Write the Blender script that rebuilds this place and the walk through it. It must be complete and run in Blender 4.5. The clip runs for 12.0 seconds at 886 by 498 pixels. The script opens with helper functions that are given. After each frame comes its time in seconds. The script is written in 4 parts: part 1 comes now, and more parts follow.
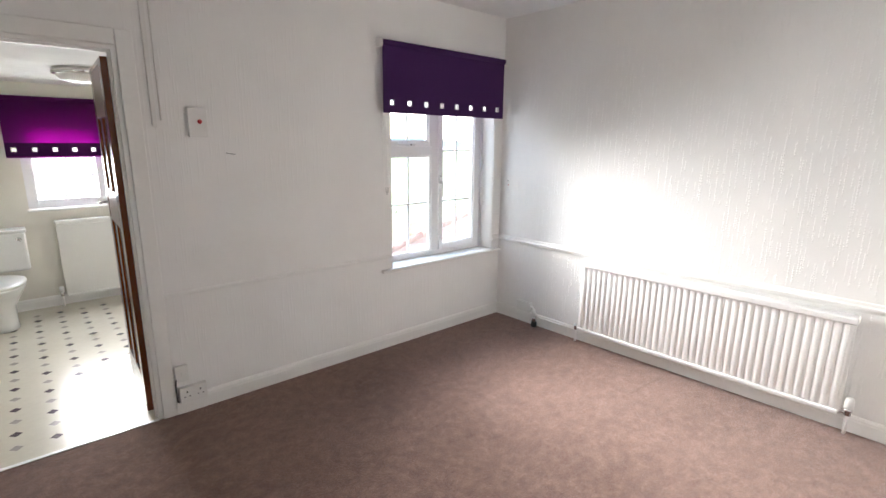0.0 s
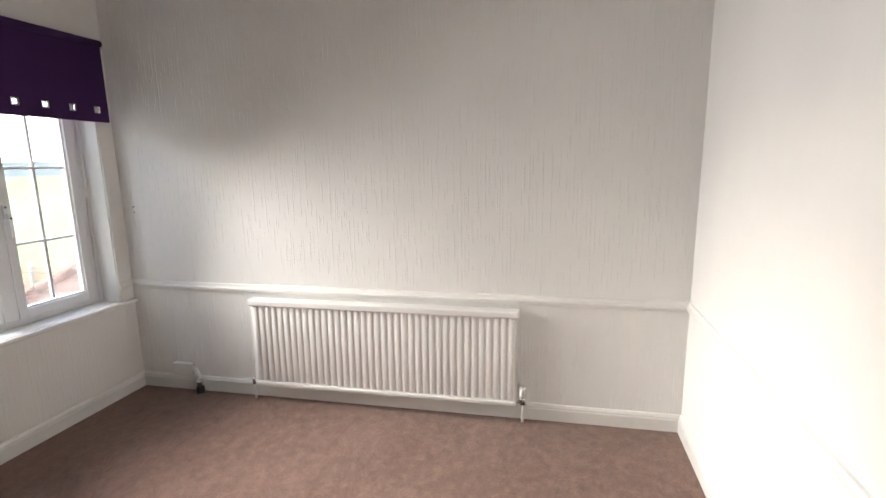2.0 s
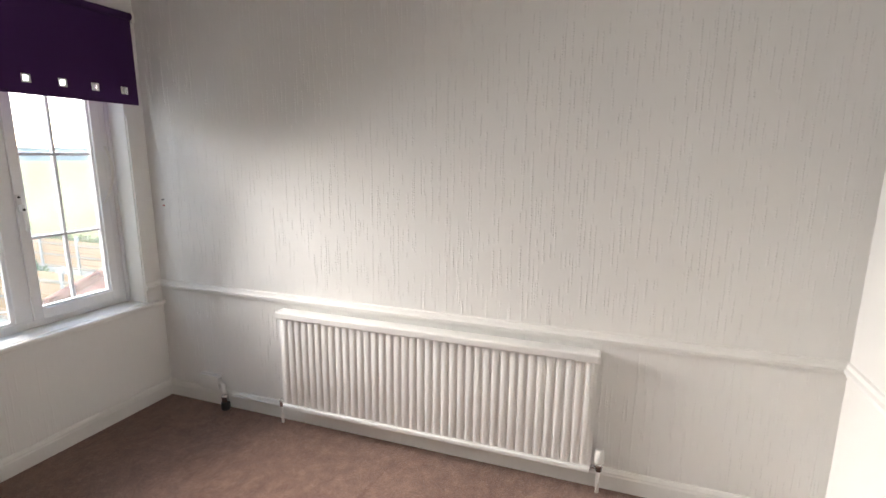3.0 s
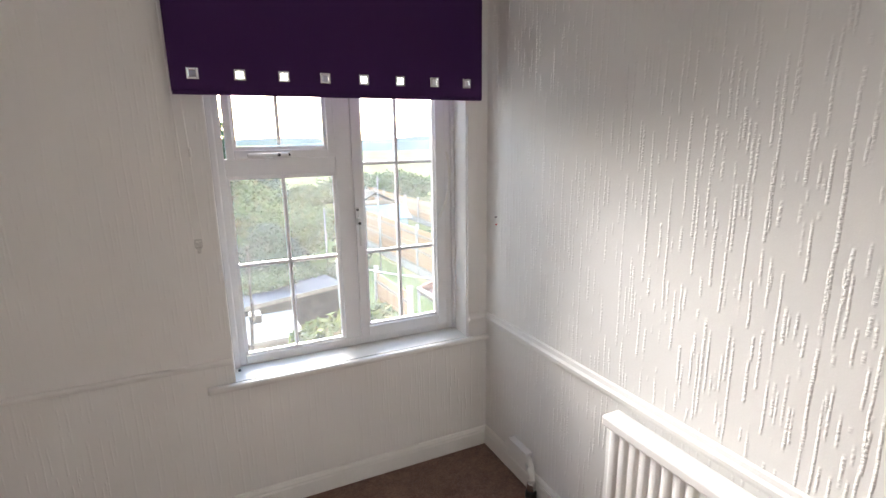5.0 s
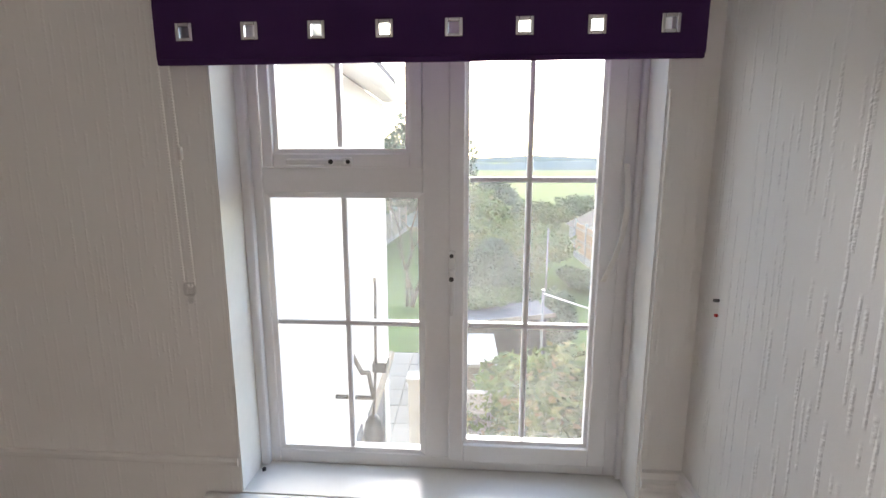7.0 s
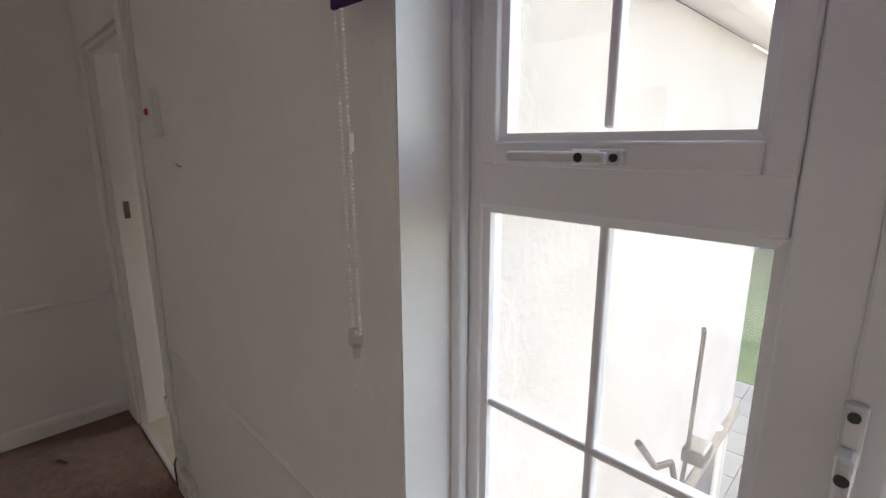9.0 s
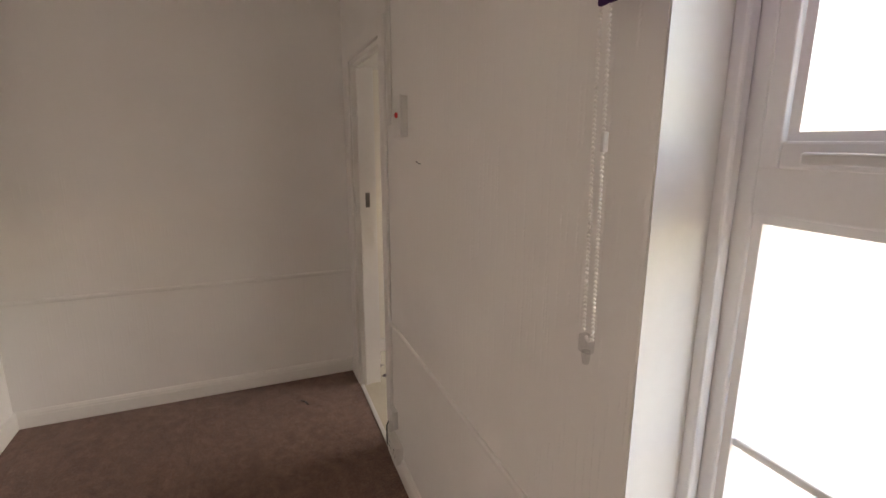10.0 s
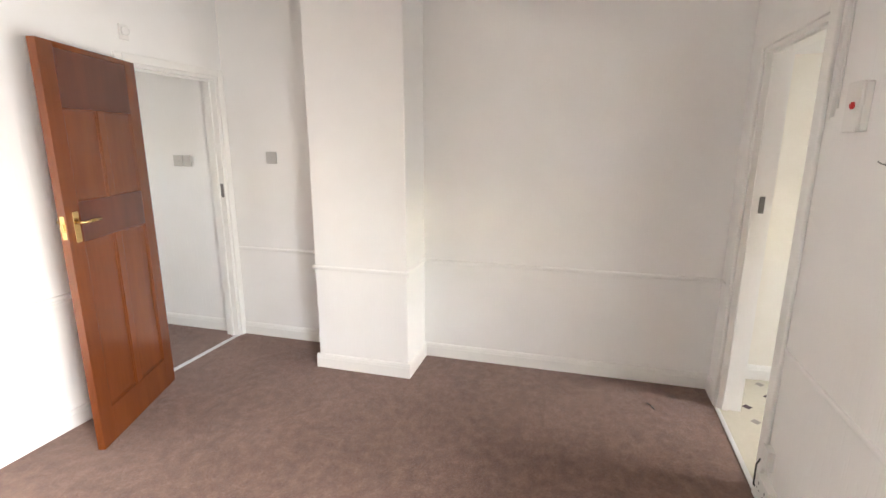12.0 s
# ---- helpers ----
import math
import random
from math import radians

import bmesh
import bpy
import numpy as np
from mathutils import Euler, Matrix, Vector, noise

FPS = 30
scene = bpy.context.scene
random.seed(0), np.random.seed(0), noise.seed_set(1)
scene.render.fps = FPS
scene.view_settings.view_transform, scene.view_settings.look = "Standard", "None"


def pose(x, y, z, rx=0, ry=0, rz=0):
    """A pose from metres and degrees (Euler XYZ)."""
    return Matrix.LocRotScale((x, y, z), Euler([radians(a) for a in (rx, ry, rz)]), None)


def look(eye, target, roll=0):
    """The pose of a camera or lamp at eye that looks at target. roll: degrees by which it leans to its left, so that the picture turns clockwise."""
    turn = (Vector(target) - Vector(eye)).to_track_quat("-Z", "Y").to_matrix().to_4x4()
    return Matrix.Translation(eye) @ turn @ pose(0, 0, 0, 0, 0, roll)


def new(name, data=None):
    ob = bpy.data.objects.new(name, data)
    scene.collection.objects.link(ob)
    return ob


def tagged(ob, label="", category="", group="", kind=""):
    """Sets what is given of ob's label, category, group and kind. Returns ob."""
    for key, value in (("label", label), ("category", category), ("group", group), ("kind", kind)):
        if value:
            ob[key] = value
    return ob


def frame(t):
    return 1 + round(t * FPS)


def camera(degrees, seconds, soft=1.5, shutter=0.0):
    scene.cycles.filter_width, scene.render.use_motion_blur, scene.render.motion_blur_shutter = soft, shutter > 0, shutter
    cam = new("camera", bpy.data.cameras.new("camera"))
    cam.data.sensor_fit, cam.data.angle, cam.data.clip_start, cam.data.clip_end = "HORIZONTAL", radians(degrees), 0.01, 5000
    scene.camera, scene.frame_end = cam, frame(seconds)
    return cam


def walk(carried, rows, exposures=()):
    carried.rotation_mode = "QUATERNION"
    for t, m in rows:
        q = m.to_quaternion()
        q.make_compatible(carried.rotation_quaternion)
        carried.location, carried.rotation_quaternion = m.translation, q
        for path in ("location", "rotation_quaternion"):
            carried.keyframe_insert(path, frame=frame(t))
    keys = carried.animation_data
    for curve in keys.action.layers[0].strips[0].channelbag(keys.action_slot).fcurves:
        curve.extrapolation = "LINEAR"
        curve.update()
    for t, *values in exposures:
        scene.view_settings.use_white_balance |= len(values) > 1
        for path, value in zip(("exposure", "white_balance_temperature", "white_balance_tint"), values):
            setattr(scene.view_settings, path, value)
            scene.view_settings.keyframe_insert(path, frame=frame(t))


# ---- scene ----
cam = camera(85.2, 12.0)
PATH = [
    (0, (0.06, 0.116, 1.657), (1.39, 1.545, 1.222), 0.5),
    (0.5, (0.208, 0.253, 1.655), (1.769, 1.431, 1.238), 0.2),
    (1, (0.391, 0.293, 1.657), (2.133, 1.19, 1.256), -0.5),
    (1.5, (0.541, 0.268, 1.623), (2.396, 0.913, 1.243), -0.7),
    (2, (0.758, 0.285, 1.586), (2.687, 0.675, 1.227), -0.8),
    (2.5, (1.039, 0.314, 1.59), (2.963, 0.716, 1.22), -0.3),
    (3, (1.332, 0.396, 1.595), (3.185, 1.04, 1.21), 0.5),
    (3.5, (1.621, 0.51, 1.651), (3.314, 1.501, 1.261), 0.5),
    (3.7, (1.719, 0.543, 1.651), (3.32, 1.676, 1.26), 0.5),
    (5.3, (2.448, 1.112, 1.682), (3.1, 2.957, 1.271), -1.0),
    (5.5, (2.552, 1.182, 1.662), (3.065, 3.077, 1.279), -0.9),
    (6, (2.767, 1.413, 1.639), (3.018, 3.364, 1.282), -0.8),
    (6.5, (2.926, 1.619, 1.643), (2.998, 3.586, 1.29), -0.2),
    (6.7, (2.969, 1.718, 1.631), (2.98, 3.687, 1.278), -0.1),
    (8.3, (2.977, 2.518, 1.644), (2.18, 4.293, 1.184), -0.2),
    (8.5, (2.968, 2.563, 1.645), (1.988, 4.247, 1.196), -0.2),
    (9, (2.947, 2.606, 1.652), (1.591, 4.01, 1.218), -0.1),
    (9.5, (2.92, 2.591, 1.65), (1.297, 3.679, 1.224), 0.0),
    (10, (2.896, 2.543, 1.65), (1.096, 3.3, 1.219), 0.1),
    (10.5, (2.897, 2.48, 1.645), (0.993, 2.913, 1.214), 0.5),
    (11, (2.92, 2.389, 1.627), (0.97, 2.516, 1.201), 0.6),
    (11.5, (2.928, 2.321, 1.626), (0.984, 2.13, 1.198), 0.5),
    (12, (2.937, 2.277, 1.643), (1.055, 1.762, 1.202), 0.1),
]
LIGHT = [(0.0, 4.2, 6150, 11), (2.5, 3.45, 6650, 12), (3.5, 3.55, 6500, 12), (5.5, 3.6, 6500, 13), (6.5, 3.4, 6550, 13), (8.5, 2.65, 6600, 14), (9.0, 2.75, 6650, 15), (9.5, 2.95, 7100, 17), (10.5, 4.0, 7700, 20), (11.2, 4.55, 6650, 13), (12.0, 4.75, 6550, 12)]
walk(cam, [(t, look(eye, target, roll)) for t, eye, target, roll in PATH], LIGHT)

# ---- light ----
world = bpy.data.worlds.new("world")
scene.world = world
world.use_nodes = True
wn = world.node_tree
sky = wn.nodes.new("ShaderNodeTexSky")
sky.sky_type = 'NISHITA'
sky.sun_disc = False
sky.sun_elevation = radians(21)
sky.sun_rotation = radians(-3)
sky.dust_density = 0.8
sky.air_density = 1.0
wn.nodes["Background"].inputs["Strength"].default_value = 0.13
wn.links.new(sky.outputs[0], wn.nodes["Background"].inputs["Color"])

sun = new("sun", bpy.data.lights.new("sun", 'SUN'))
sun.data.energy = 1.3
sun.data.angle = radians(42)
sun.data.color = (1.0, 0.965, 0.92)
sun.matrix_world = look((0, 0, 0), (math.sin(radians(3)), -math.cos(radians(3)), -math.tan(radians(21))))


def opening_fill(name, at, width, height, watts, colour, spread=115):
    """An added area lamp that stands in for sky light at an opening."""
    lamp = new(name, bpy.data.lights.new(name, 'AREA'))
    lamp.data.shape = 'RECTANGLE'
    lamp.data.size, lamp.data.size_y = width, height
    lamp.data.energy = watts
    lamp.data.spread = radians(spread)
    lamp.data.color = colour
    lamp.matrix_world = at
    return lamp


# added fill hung just inside the room, in front of the window
opening_fill("window_fill", look((2.86, 2.965, 1.28), (2.64, 1.965, 1.04)), 0.95, 0.85, 2.55, (1.0, 0.99, 0.965), 103)
opening_fill("bathroom_daylight", look((0.88, 6.33, 1.32), (0.80, 5.33, 1.20)), 1.05, 0.60, 2.4, (1.0, 0.98, 0.95), 160)
# added lamp in an unseen hall opening, to brighten and warm the hall
opening_fill("hall_fill", look((0.35, -2.70, 1.55), (0.35, -1.70, 1.45)), 0.28, 0.36, 0.36, (1.0, 0.90, 0.82), 170)


# ---- materials ----
def material(name, rough=0.6, metal=0.0, spec=0.5):
    m = bpy.data.materials.new(name)
    m.use_nodes = True
    p = m.node_tree.nodes["Principled BSDF"]
    p.inputs["Roughness"].default_value = rough
    p.inputs["Metallic"].default_value = metal
    p.inputs["Specular IOR Level"].default_value = spec
    return m, m.node_tree.nodes, m.node_tree.links, p


def coords(n, l, scale, kind="Object"):
    tc = n.new("ShaderNodeTexCoord")
    mp = n.new("ShaderNodeMapping")
    mp.inputs["Scale"].default_value = scale
    l.new(tc.outputs[kind], mp.inputs[0])
    return mp.outputs[0]


def noise_at(n, l, vec, scale, detail=4.0, rough=0.55):
    t = n.new("ShaderNodeTexNoise")
    t.inputs["Scale"].default_value = scale
    t.inputs["Detail"].default_value = detail
    t.inputs["Roughness"].default_value = rough
    l.new(vec, t.inputs["Vector"])
    return t.outputs["Fac"]


def ramp(n, l, fac, stops):
    r = n.new("ShaderNodeValToRGB")
    while len(r.color_ramp.elements) < len(stops):
        r.color_ramp.elements.new(0.5)
    for e, (at, c) in zip(r.color_ramp.elements, stops):
        e.position = at
        e.color = (*c, 1) if len(c) == 3 else c
    l.new(fac, r.inputs[0])
    return r.outputs["Color"]


def bump(n, l, p, height, strength, distance, under=None):
    b = n.new("ShaderNodeBump")
    b.inputs["Strength"].default_value = strength
    b.inputs["Distance"].default_value = distance
    l.new(height, b.inputs["Height"])
    if under:
        l.new(under, b.inputs["Normal"])
    l.new(b.outputs[0], p.inputs["Normal"])
    return b.outputs[0]


def plain(name, dark, light, rough=0.5, metal=0.0, scale=6.0, grain=60.0, relief=0.0005, stretch=(1, 1, 1), spec=0.5, strength=0.4):
    """Two-scale mottled colour with a fine relief."""
    m, n, l, p = material(name, rough, metal, spec)
    v = coords(n, l, stretch)
    big = noise_at(n, l, v, scale)
    fine = noise_at(n, l, v, grain, 3.0)
    mix = n.new("ShaderNodeMath")
    mix.operation = 'MULTIPLY_ADD'
    l.new(fine, mix.inputs[0])
    mix.inputs[1].default_value = 0.35
    half = n.new("ShaderNodeMath")
    half.operation = 'MULTIPLY'
    half.inputs[1].default_value = 0.65
    l.new(big, half.inputs[0])
    l.new(half.outputs[0], mix.inputs[2])
    l.new(ramp(n, l, mix.outputs[0], [(0.3, dark), (0.7, light)]), p.inputs["Base Color"])
    bump(n, l, p, fine, strength, relief)
    return m


def calc(n, l, op, a, b=None, c=None):
    m = n.new("ShaderNodeMath")
    m.operation = op
    for k, v in enumerate((a, b, c)):
        if v is None:
            continue
        if isinstance(v, (int, float)):
            m.inputs[k].default_value = v
        else:
            l.new(v, m.inputs[k])
    return m.outputs[0]


def wallpaper(name, dark, light, relief, columns=40.0):
    """Blown vinyl paper: broken upright beads in columns along the wall's x axis, painted over."""
    m, n, l, p = material(name, 0.62, 0.0, 0.35)
    v = coords(n, l, (1, 1, 1))
    big = noise_at(n, l, v, 1.6)
    l.new(ramp(n, l, big, [(0.25, dark), (0.75, light)]), p.inputs["Base Color"])
    sep = n.new("ShaderNodeSeparateXYZ")
    l.new(v, sep.inputs[0])
    fine = noise_at(n, l, coords(n, l, (150, 150, 120)), 1.0, 3.0)
    layers = []
    for k, (pitch, length, width) in enumerate(((columns, 5.6, 0.19), (columns * 0.61, 7.0, 0.14))):
        # each strand wavers a little and breaks off at its own heights
        waver = calc(n, l, 'MULTIPLY', noise_at(n, l, coords(n, l, (9 + k, 9, 6)), 1.0, 2.0), 0.012)
        x = calc(n, l, 'MULTIPLY', calc(n, l, 'ADD', sep.outputs["X"], waver), pitch)
        col = calc(n, l, 'FLOOR', x)
        wn = n.new("ShaderNodeTexWhiteNoise")
        wn.noise_dimensions = '1D'
        l.new(calc(n, l, 'ADD', col, 31.7 * k), wn.inputs["W"])
        centre = calc(n, l, 'MULTIPLY_ADD', wn.outputs["Value"], 0.5, 0.25)
        off = calc(n, l, 'ABSOLUTE', calc(n, l, 'SUBTRACT', calc(n, l, 'FRACT', x), centre))
        across = ramp(n, l, off, [(0.03, (1, 1, 1)), (width, (0, 0, 0))])
        cmb = n.new("ShaderNodeCombineXYZ")
        l.new(calc(n, l, 'MULTIPLY', col, 7.31 + k), cmb.inputs[0])
        l.new(calc(n, l, 'MULTIPLY', sep.outputs["Z"], length), cmb.inputs[2])
        run = ramp(n, l, noise_at(n, l, cmb.outputs[0], 1.0, 2.0, 0.5), [(0.50, (0, 0, 0)), (0.56, (1, 1, 1))])
        # beads along the strand
        beads = ramp(n, l, noise_at(n, l, coords(n, l, (60, 60, 105 + 20 * k)), 1.0, 1.0), [(0.36, (0.25, 0.25, 0.25)), (0.60, (1, 1, 1))])
        layers.append(calc(n, l, 'MULTIPLY', calc(n, l, 'MULTIPLY', across, run), beads))
    h = calc(n, l, 'MAXIMUM', layers[0], layers[1])
    first = bump(n, l, p, fine, 0.25, 0.0005)
    bump(n, l, p, h, 1.0, relief, first)
    return m


def carpet_material():
    m, n, l, p = material("carpet", 0.95, 0.0, 0.1)
    v = coords(n, l, (1, 1, 1))
    big = noise_at(n, l, v, 1.3, 6.0, 0.65)
    mid = noise_at(n, l, v, 15.0, 7.0, 0.74)
    tuft = noise_at(n, l, v, 75.0, 4.0, 0.7)
    fine = noise_at(n, l, v, 420.0, 2.0)
    a = n.new("ShaderNodeMix")
    a.data_type = 'RGBA'
    a.inputs[0].default_value = 0.38
    l.new(ramp(n, l, big, [(0.32, (0.18, 0.098, 0.070)), (0.62, (0.275, 0.165, 0.125))]), a.inputs[6])
    l.new(ramp(n, l, mid, [(0.36, (0.10, 0.052, 0.036)), (0.50, (0.205, 0.115, 0.084)), (0.66, (0.37, 0.24, 0.185))]), a.inputs[7])
    f = n.new("ShaderNodeMix")
    f.data_type = 'RGBA'
    f.blend_type = 'MULTIPLY'
    f.inputs[0].default_value = 0.55
    l.new(a.outputs[2], f.inputs[6])
    l.new(ramp(n, l, fine, [(0.3, (0.55, 0.53, 0.52)), (0.65, (1, 1, 1))]), f.inputs[7])
    g = n.new("ShaderNodeMix")
    g.data_type = 'RGBA'
    g.blend_type = 'MULTIPLY'
    g.inputs[0].default_value = 0.6
    l.new(f.outputs[2], g.inputs[6])
    l.new(ramp(n, l, tuft, [(0.36, (0.58, 0.56, 0.55)), (0.52, (1, 1, 1)), (0.70, (1.25, 1.25, 1.25))]), g.inputs[7])
    l.new(g.outputs[2], p.inputs["Base Color"])
    under = bump(n, l, p, mid, 0.5, 0.006)
    under = bump(n, l, p, tuft, 0.6, 0.004, under)
    bump(n, l, p, fine, 0.8, 0.003, under)
    p.inputs["Sheen Weight"].default_value = 0.25
    return m


def wood_material(name, dark, light, rough=0.28, coat=0.3):
    m, n, l, p = material(name, rough)
    v = coords(n, l, (9, 9, 1.1))
    g = noise_at(n, l, v, 1.0, 5.0, 0.6)
    v2 = coords(n, l, (140, 140, 5))
    f = noise_at(n, l, v2, 1.0, 3.0)
    a = n.new("ShaderNodeMix")
    a.data_type = 'RGBA'
    a.blend_type = 'MULTIPLY'
    a.inputs[0].default_value = 0.14
    l.new(ramp(n, l, g, [(0.3, dark), (0.7, light)]), a.inputs[6])
    l.new(ramp(n, l, f, [(0.35, (0.6, 0.55, 0.5)), (0.6, (1, 1, 1))]), a.inputs[7])
    l.new(a.outputs[2], p.inputs["Base Color"])
    bump(n, l, p, f, 0.25, 0.0004)
    p.inputs["Coat Weight"].default_value = coat
    p.inputs["Coat Roughness"].default_value = 0.2
    return m


def fabric_material(name, colour, through_colour, weight):
    """Woven blind cloth that lets some daylight through."""
    m, n, l, p = material(name, 0.8, 0.0, 0.2)
    v = coords(n, l, (900, 900, 900))
    w = noise_at(n, l, v, 1.0, 1.0)
    dark = tuple(c * 0.82 for c in colour)
    l.new(ramp(n, l, w, [(0.3, dark), (0.7, colour)]), p.inputs["Base Color"])
    bump(n, l, p, w, 0.3, 0.0004)
    t = n.new("ShaderNodeBsdfTranslucent")
    t.inputs["Color"].default_value = (*through_colour, 1)
    mix = n.new("ShaderNodeMixShader")
    mix.inputs[0].default_value = weight
    out = n["Material Output"]
    l.new(p.outputs[0], mix.inputs[1])
    l.new(t.outputs[0], mix.inputs[2])
    l.new(mix.outputs[0], out.inputs["Surface"])
    return m


def glass_material(name="window_glass", tint=(0.97, 0.985, 0.98), haze=0.035):
    m = bpy.data.materials.new(name)
    m.use_nodes = True
    n, l = m.node_tree.nodes, m.node_tree.links
    n.remove(n["Principled BSDF"])
    t = n.new("ShaderNodeBsdfTransparent")
    t.inputs["Color"].default_value = (*tint, 1)
    g = n.new("ShaderNodeBsdfGlossy")
    g.inputs["Roughness"].default_value = 0.02
    mix = n.new("ShaderNodeMixShader")
    mix.inputs[0].default_value = 0.035
    l.new(t.outputs[0], mix.inputs[1])
    l.new(g.outputs[0], mix.inputs[2])
    # a mottled translucent veil in the pane, standing in for glare from outside
    v = coords(n, l, (1, 1, 1))
    d = n.new("ShaderNodeBsdfTranslucent")
    d.inputs["Color"].default_value = (0.85, 0.84, 0.82, 1)
    veil = n.new("ShaderNodeMixShader")
    l.new(calc(n, l, 'MULTIPLY', noise_at(n, l, v, 9.0, 5.0), haze * 2), veil.inputs[0])
    l.new(mix.outputs[0], veil.inputs[1])
    l.new(d.outputs[0], veil.inputs[2])
    l.new(veil.outputs[0], n["Material Output"].inputs["Surface"])
    return m


PAPER = wallpaper("painted_relief_paper", (0.80, 0.79, 0.765), (0.86, 0.85, 0.83), 0.0019)
PAPER_SOFT = wallpaper("painted_paper", (0.80, 0.79, 0.765), (0.86, 0.85, 0.83), 0.0008)
PAPER_WORN = wallpaper("painted_faint_paper", (0.80, 0.79, 0.765), (0.86, 0.85, 0.83), 0.0003)
CEILING = plain("ceiling_paint", (0.78, 0.775, 0.76), (0.84, 0.835, 0.82), 0.8, grain=120, relief=0.0008)
GLOSS = plain("white_gloss_paint", (0.78, 0.77, 0.74), (0.84, 0.83, 0.80), 0.32, scale=3, grain=40, relief=0.0006)
UPVC = plain("white_upvc", (0.80, 0.80, 0.81), (0.85, 0.85, 0.86), 0.28, scale=2, grain=90, relief=0.0001)
RADIATOR = plain("radiator_enamel", (0.80, 0.79, 0.77), (0.85, 0.84, 0.82), 0.3, scale=2, grain=60, relief=0.0002)
CARPET = carpet_material()
DOOR_WOOD = wood_material("stained_door_wood", (0.125, 0.029, 0.005), (0.175, 0.044, 0.008), 0.25, 0.25)
DARK_WOOD = wood_material("dark_stained_wood", (0.075, 0.018, 0.008), (0.12, 0.03, 0.012), 0.33)
BLIND = fabric_material("purple_blind_cloth", (0.056, 0.018, 0.095), (0.12, 0.01, 0.16), 0.0)
BLIND_BATH = fabric_material("bright_purple_blind_cloth", (0.09, 0.008, 0.10), (0.42, 0.03, 0.38), 0.38)
HEM_BATH = fabric_material("doubled_purple_blind_cloth", (0.055, 0.006, 0.075), (0.12, 0.01, 0.14), 0.08)
CHROME = plain("chrome", (0.62, 0.62, 0.62), (0.72, 0.72, 0.72), 0.15, 1.0)
BRASS = plain("polished_brass", (0.62, 0.42, 0.16), (0.75, 0.54, 0.24), 0.2, 1.0)
SATIN = plain("satin_aluminium", (0.66, 0.66, 0.66), (0.74, 0.74, 0.74), 0.42, 0.35)
STEEL = plain("grey_steel", (0.18, 0.18, 0.18), (0.28, 0.28, 0.27), 0.4, 0.9)
BLACK = plain("black_plastic", (0.012, 0.012, 0.012), (0.03, 0.03, 0.03), 0.4)
PLATE = plain("aged_grey_plastic", (0.46, 0.45, 0.43), (0.53, 0.52, 0.50), 0.35, scale=4, grain=100, relief=0.0001)
PLASTIC = plain("white_plastic", (0.74, 0.73, 0.70), (0.80, 0.79, 0.76), 0.35, scale=2, grain=100, relief=0.0001)
RED = plain("red_plastic", (0.45, 0.01, 0.01), (0.55, 0.02, 0.02), 0.3)
CLEAR = glass_material("clear_plastic", (0.9, 0.9, 0.9), 0.0)
GLASS = glass_material()
CORD = plain("blind_chain_plastic", (0.84, 0.83, 0.80), (0.90, 0.89, 0.86), 0.4)
BATH_WALL = plain("cream_bathroom_paint", (0.78, 0.75, 0.67), (0.83, 0.80, 0.73), 0.5, grain=90, relief=0.0008)
VINYL = plain("cream_vinyl", (0.56, 0.525, 0.43), (0.64, 0.60, 0.50), 0.22, scale=3, grain=30, relief=0.0003)
VINYL_DARK = plain("dark_vinyl_inlay", (0.05, 0.035, 0.045), (0.10, 0.075, 0.09), 0.2)
VINYL_GREY = plain("grey_vinyl_inlay", (0.30, 0.27, 0.25), (0.38, 0.35, 0.32), 0.2)
CERAMIC = plain("white_ceramic", (0.82, 0.82, 0.80), (0.86, 0.86, 0.84), 0.08, scale=2, grain=20, relief=0.0)
OPAL = plain("opal_diffuser", (0.80, 0.79, 0.76), (0.85, 0.84, 0.82), 0.25)
RENDER_COAT = plain("white_wall_render", (0.46, 0.435, 0.40), (0.57, 0.545, 0.51), 0.9, scale=2.2, grain=38, relief=0.006, strength=0.8, spec=0.0)
GRASS_GROUND = plain("meadow_ground", (0.175, 0.185, 0.085), (0.225, 0.235, 0.11), 0.9, scale=0.12, grain=2.0, relief=0.02, spec=0.0)
LAWN = plain("lawn_turf", (0.065, 0.105, 0.035), (0.115, 0.165, 0.060), 0.9, scale=1.2, grain=25, relief=0.03, spec=0.0)
PAVING = plain("concrete_paving", (0.20, 0.188, 0.165), (0.30, 0.283, 0.25), 0.85, scale=2, grain=50, relief=0.002, spec=0.04)
CONCRETE = plain("pale_concrete", (0.30, 0.283, 0.25), (0.40, 0.377, 0.34), 0.85, scale=3, grain=50, relief=0.002, spec=0.04)
FENCE_WOOD = wood_material("orange_fence_timber", (0.30, 0.155, 0.065), (0.42, 0.235, 0.11), 0.8, 0.0)
OLD_WOOD = wood_material("weathered_timber", (0.16, 0.13, 0.10), (0.28, 0.24, 0.19), 0.8, 0.0)
BARK = plain("bark", (0.055, 0.042, 0.03), (0.13, 0.10, 0.075), 0.9, scale=8, grain=50, relief=0.01, spec=0.04)
ROOF_TILE = plain("red_brown_roof_tile", (0.14, 0.06, 0.046), (0.25, 0.12, 0.095), 0.8, scale=5, grain=60, relief=0.002, spec=0.04)
FELT = plain("grey_roof_felt", (0.11, 0.11, 0.115), (0.18, 0.18, 0.184), 0.9, scale=3, grain=120, relief=0.001, spec=0.0)
BLUE_WOOD = plain("pale_blue_painted_boards", (0.18, 0.28, 0.30), (0.25, 0.36, 0.375), 0.7, scale=4, spec=0.04)
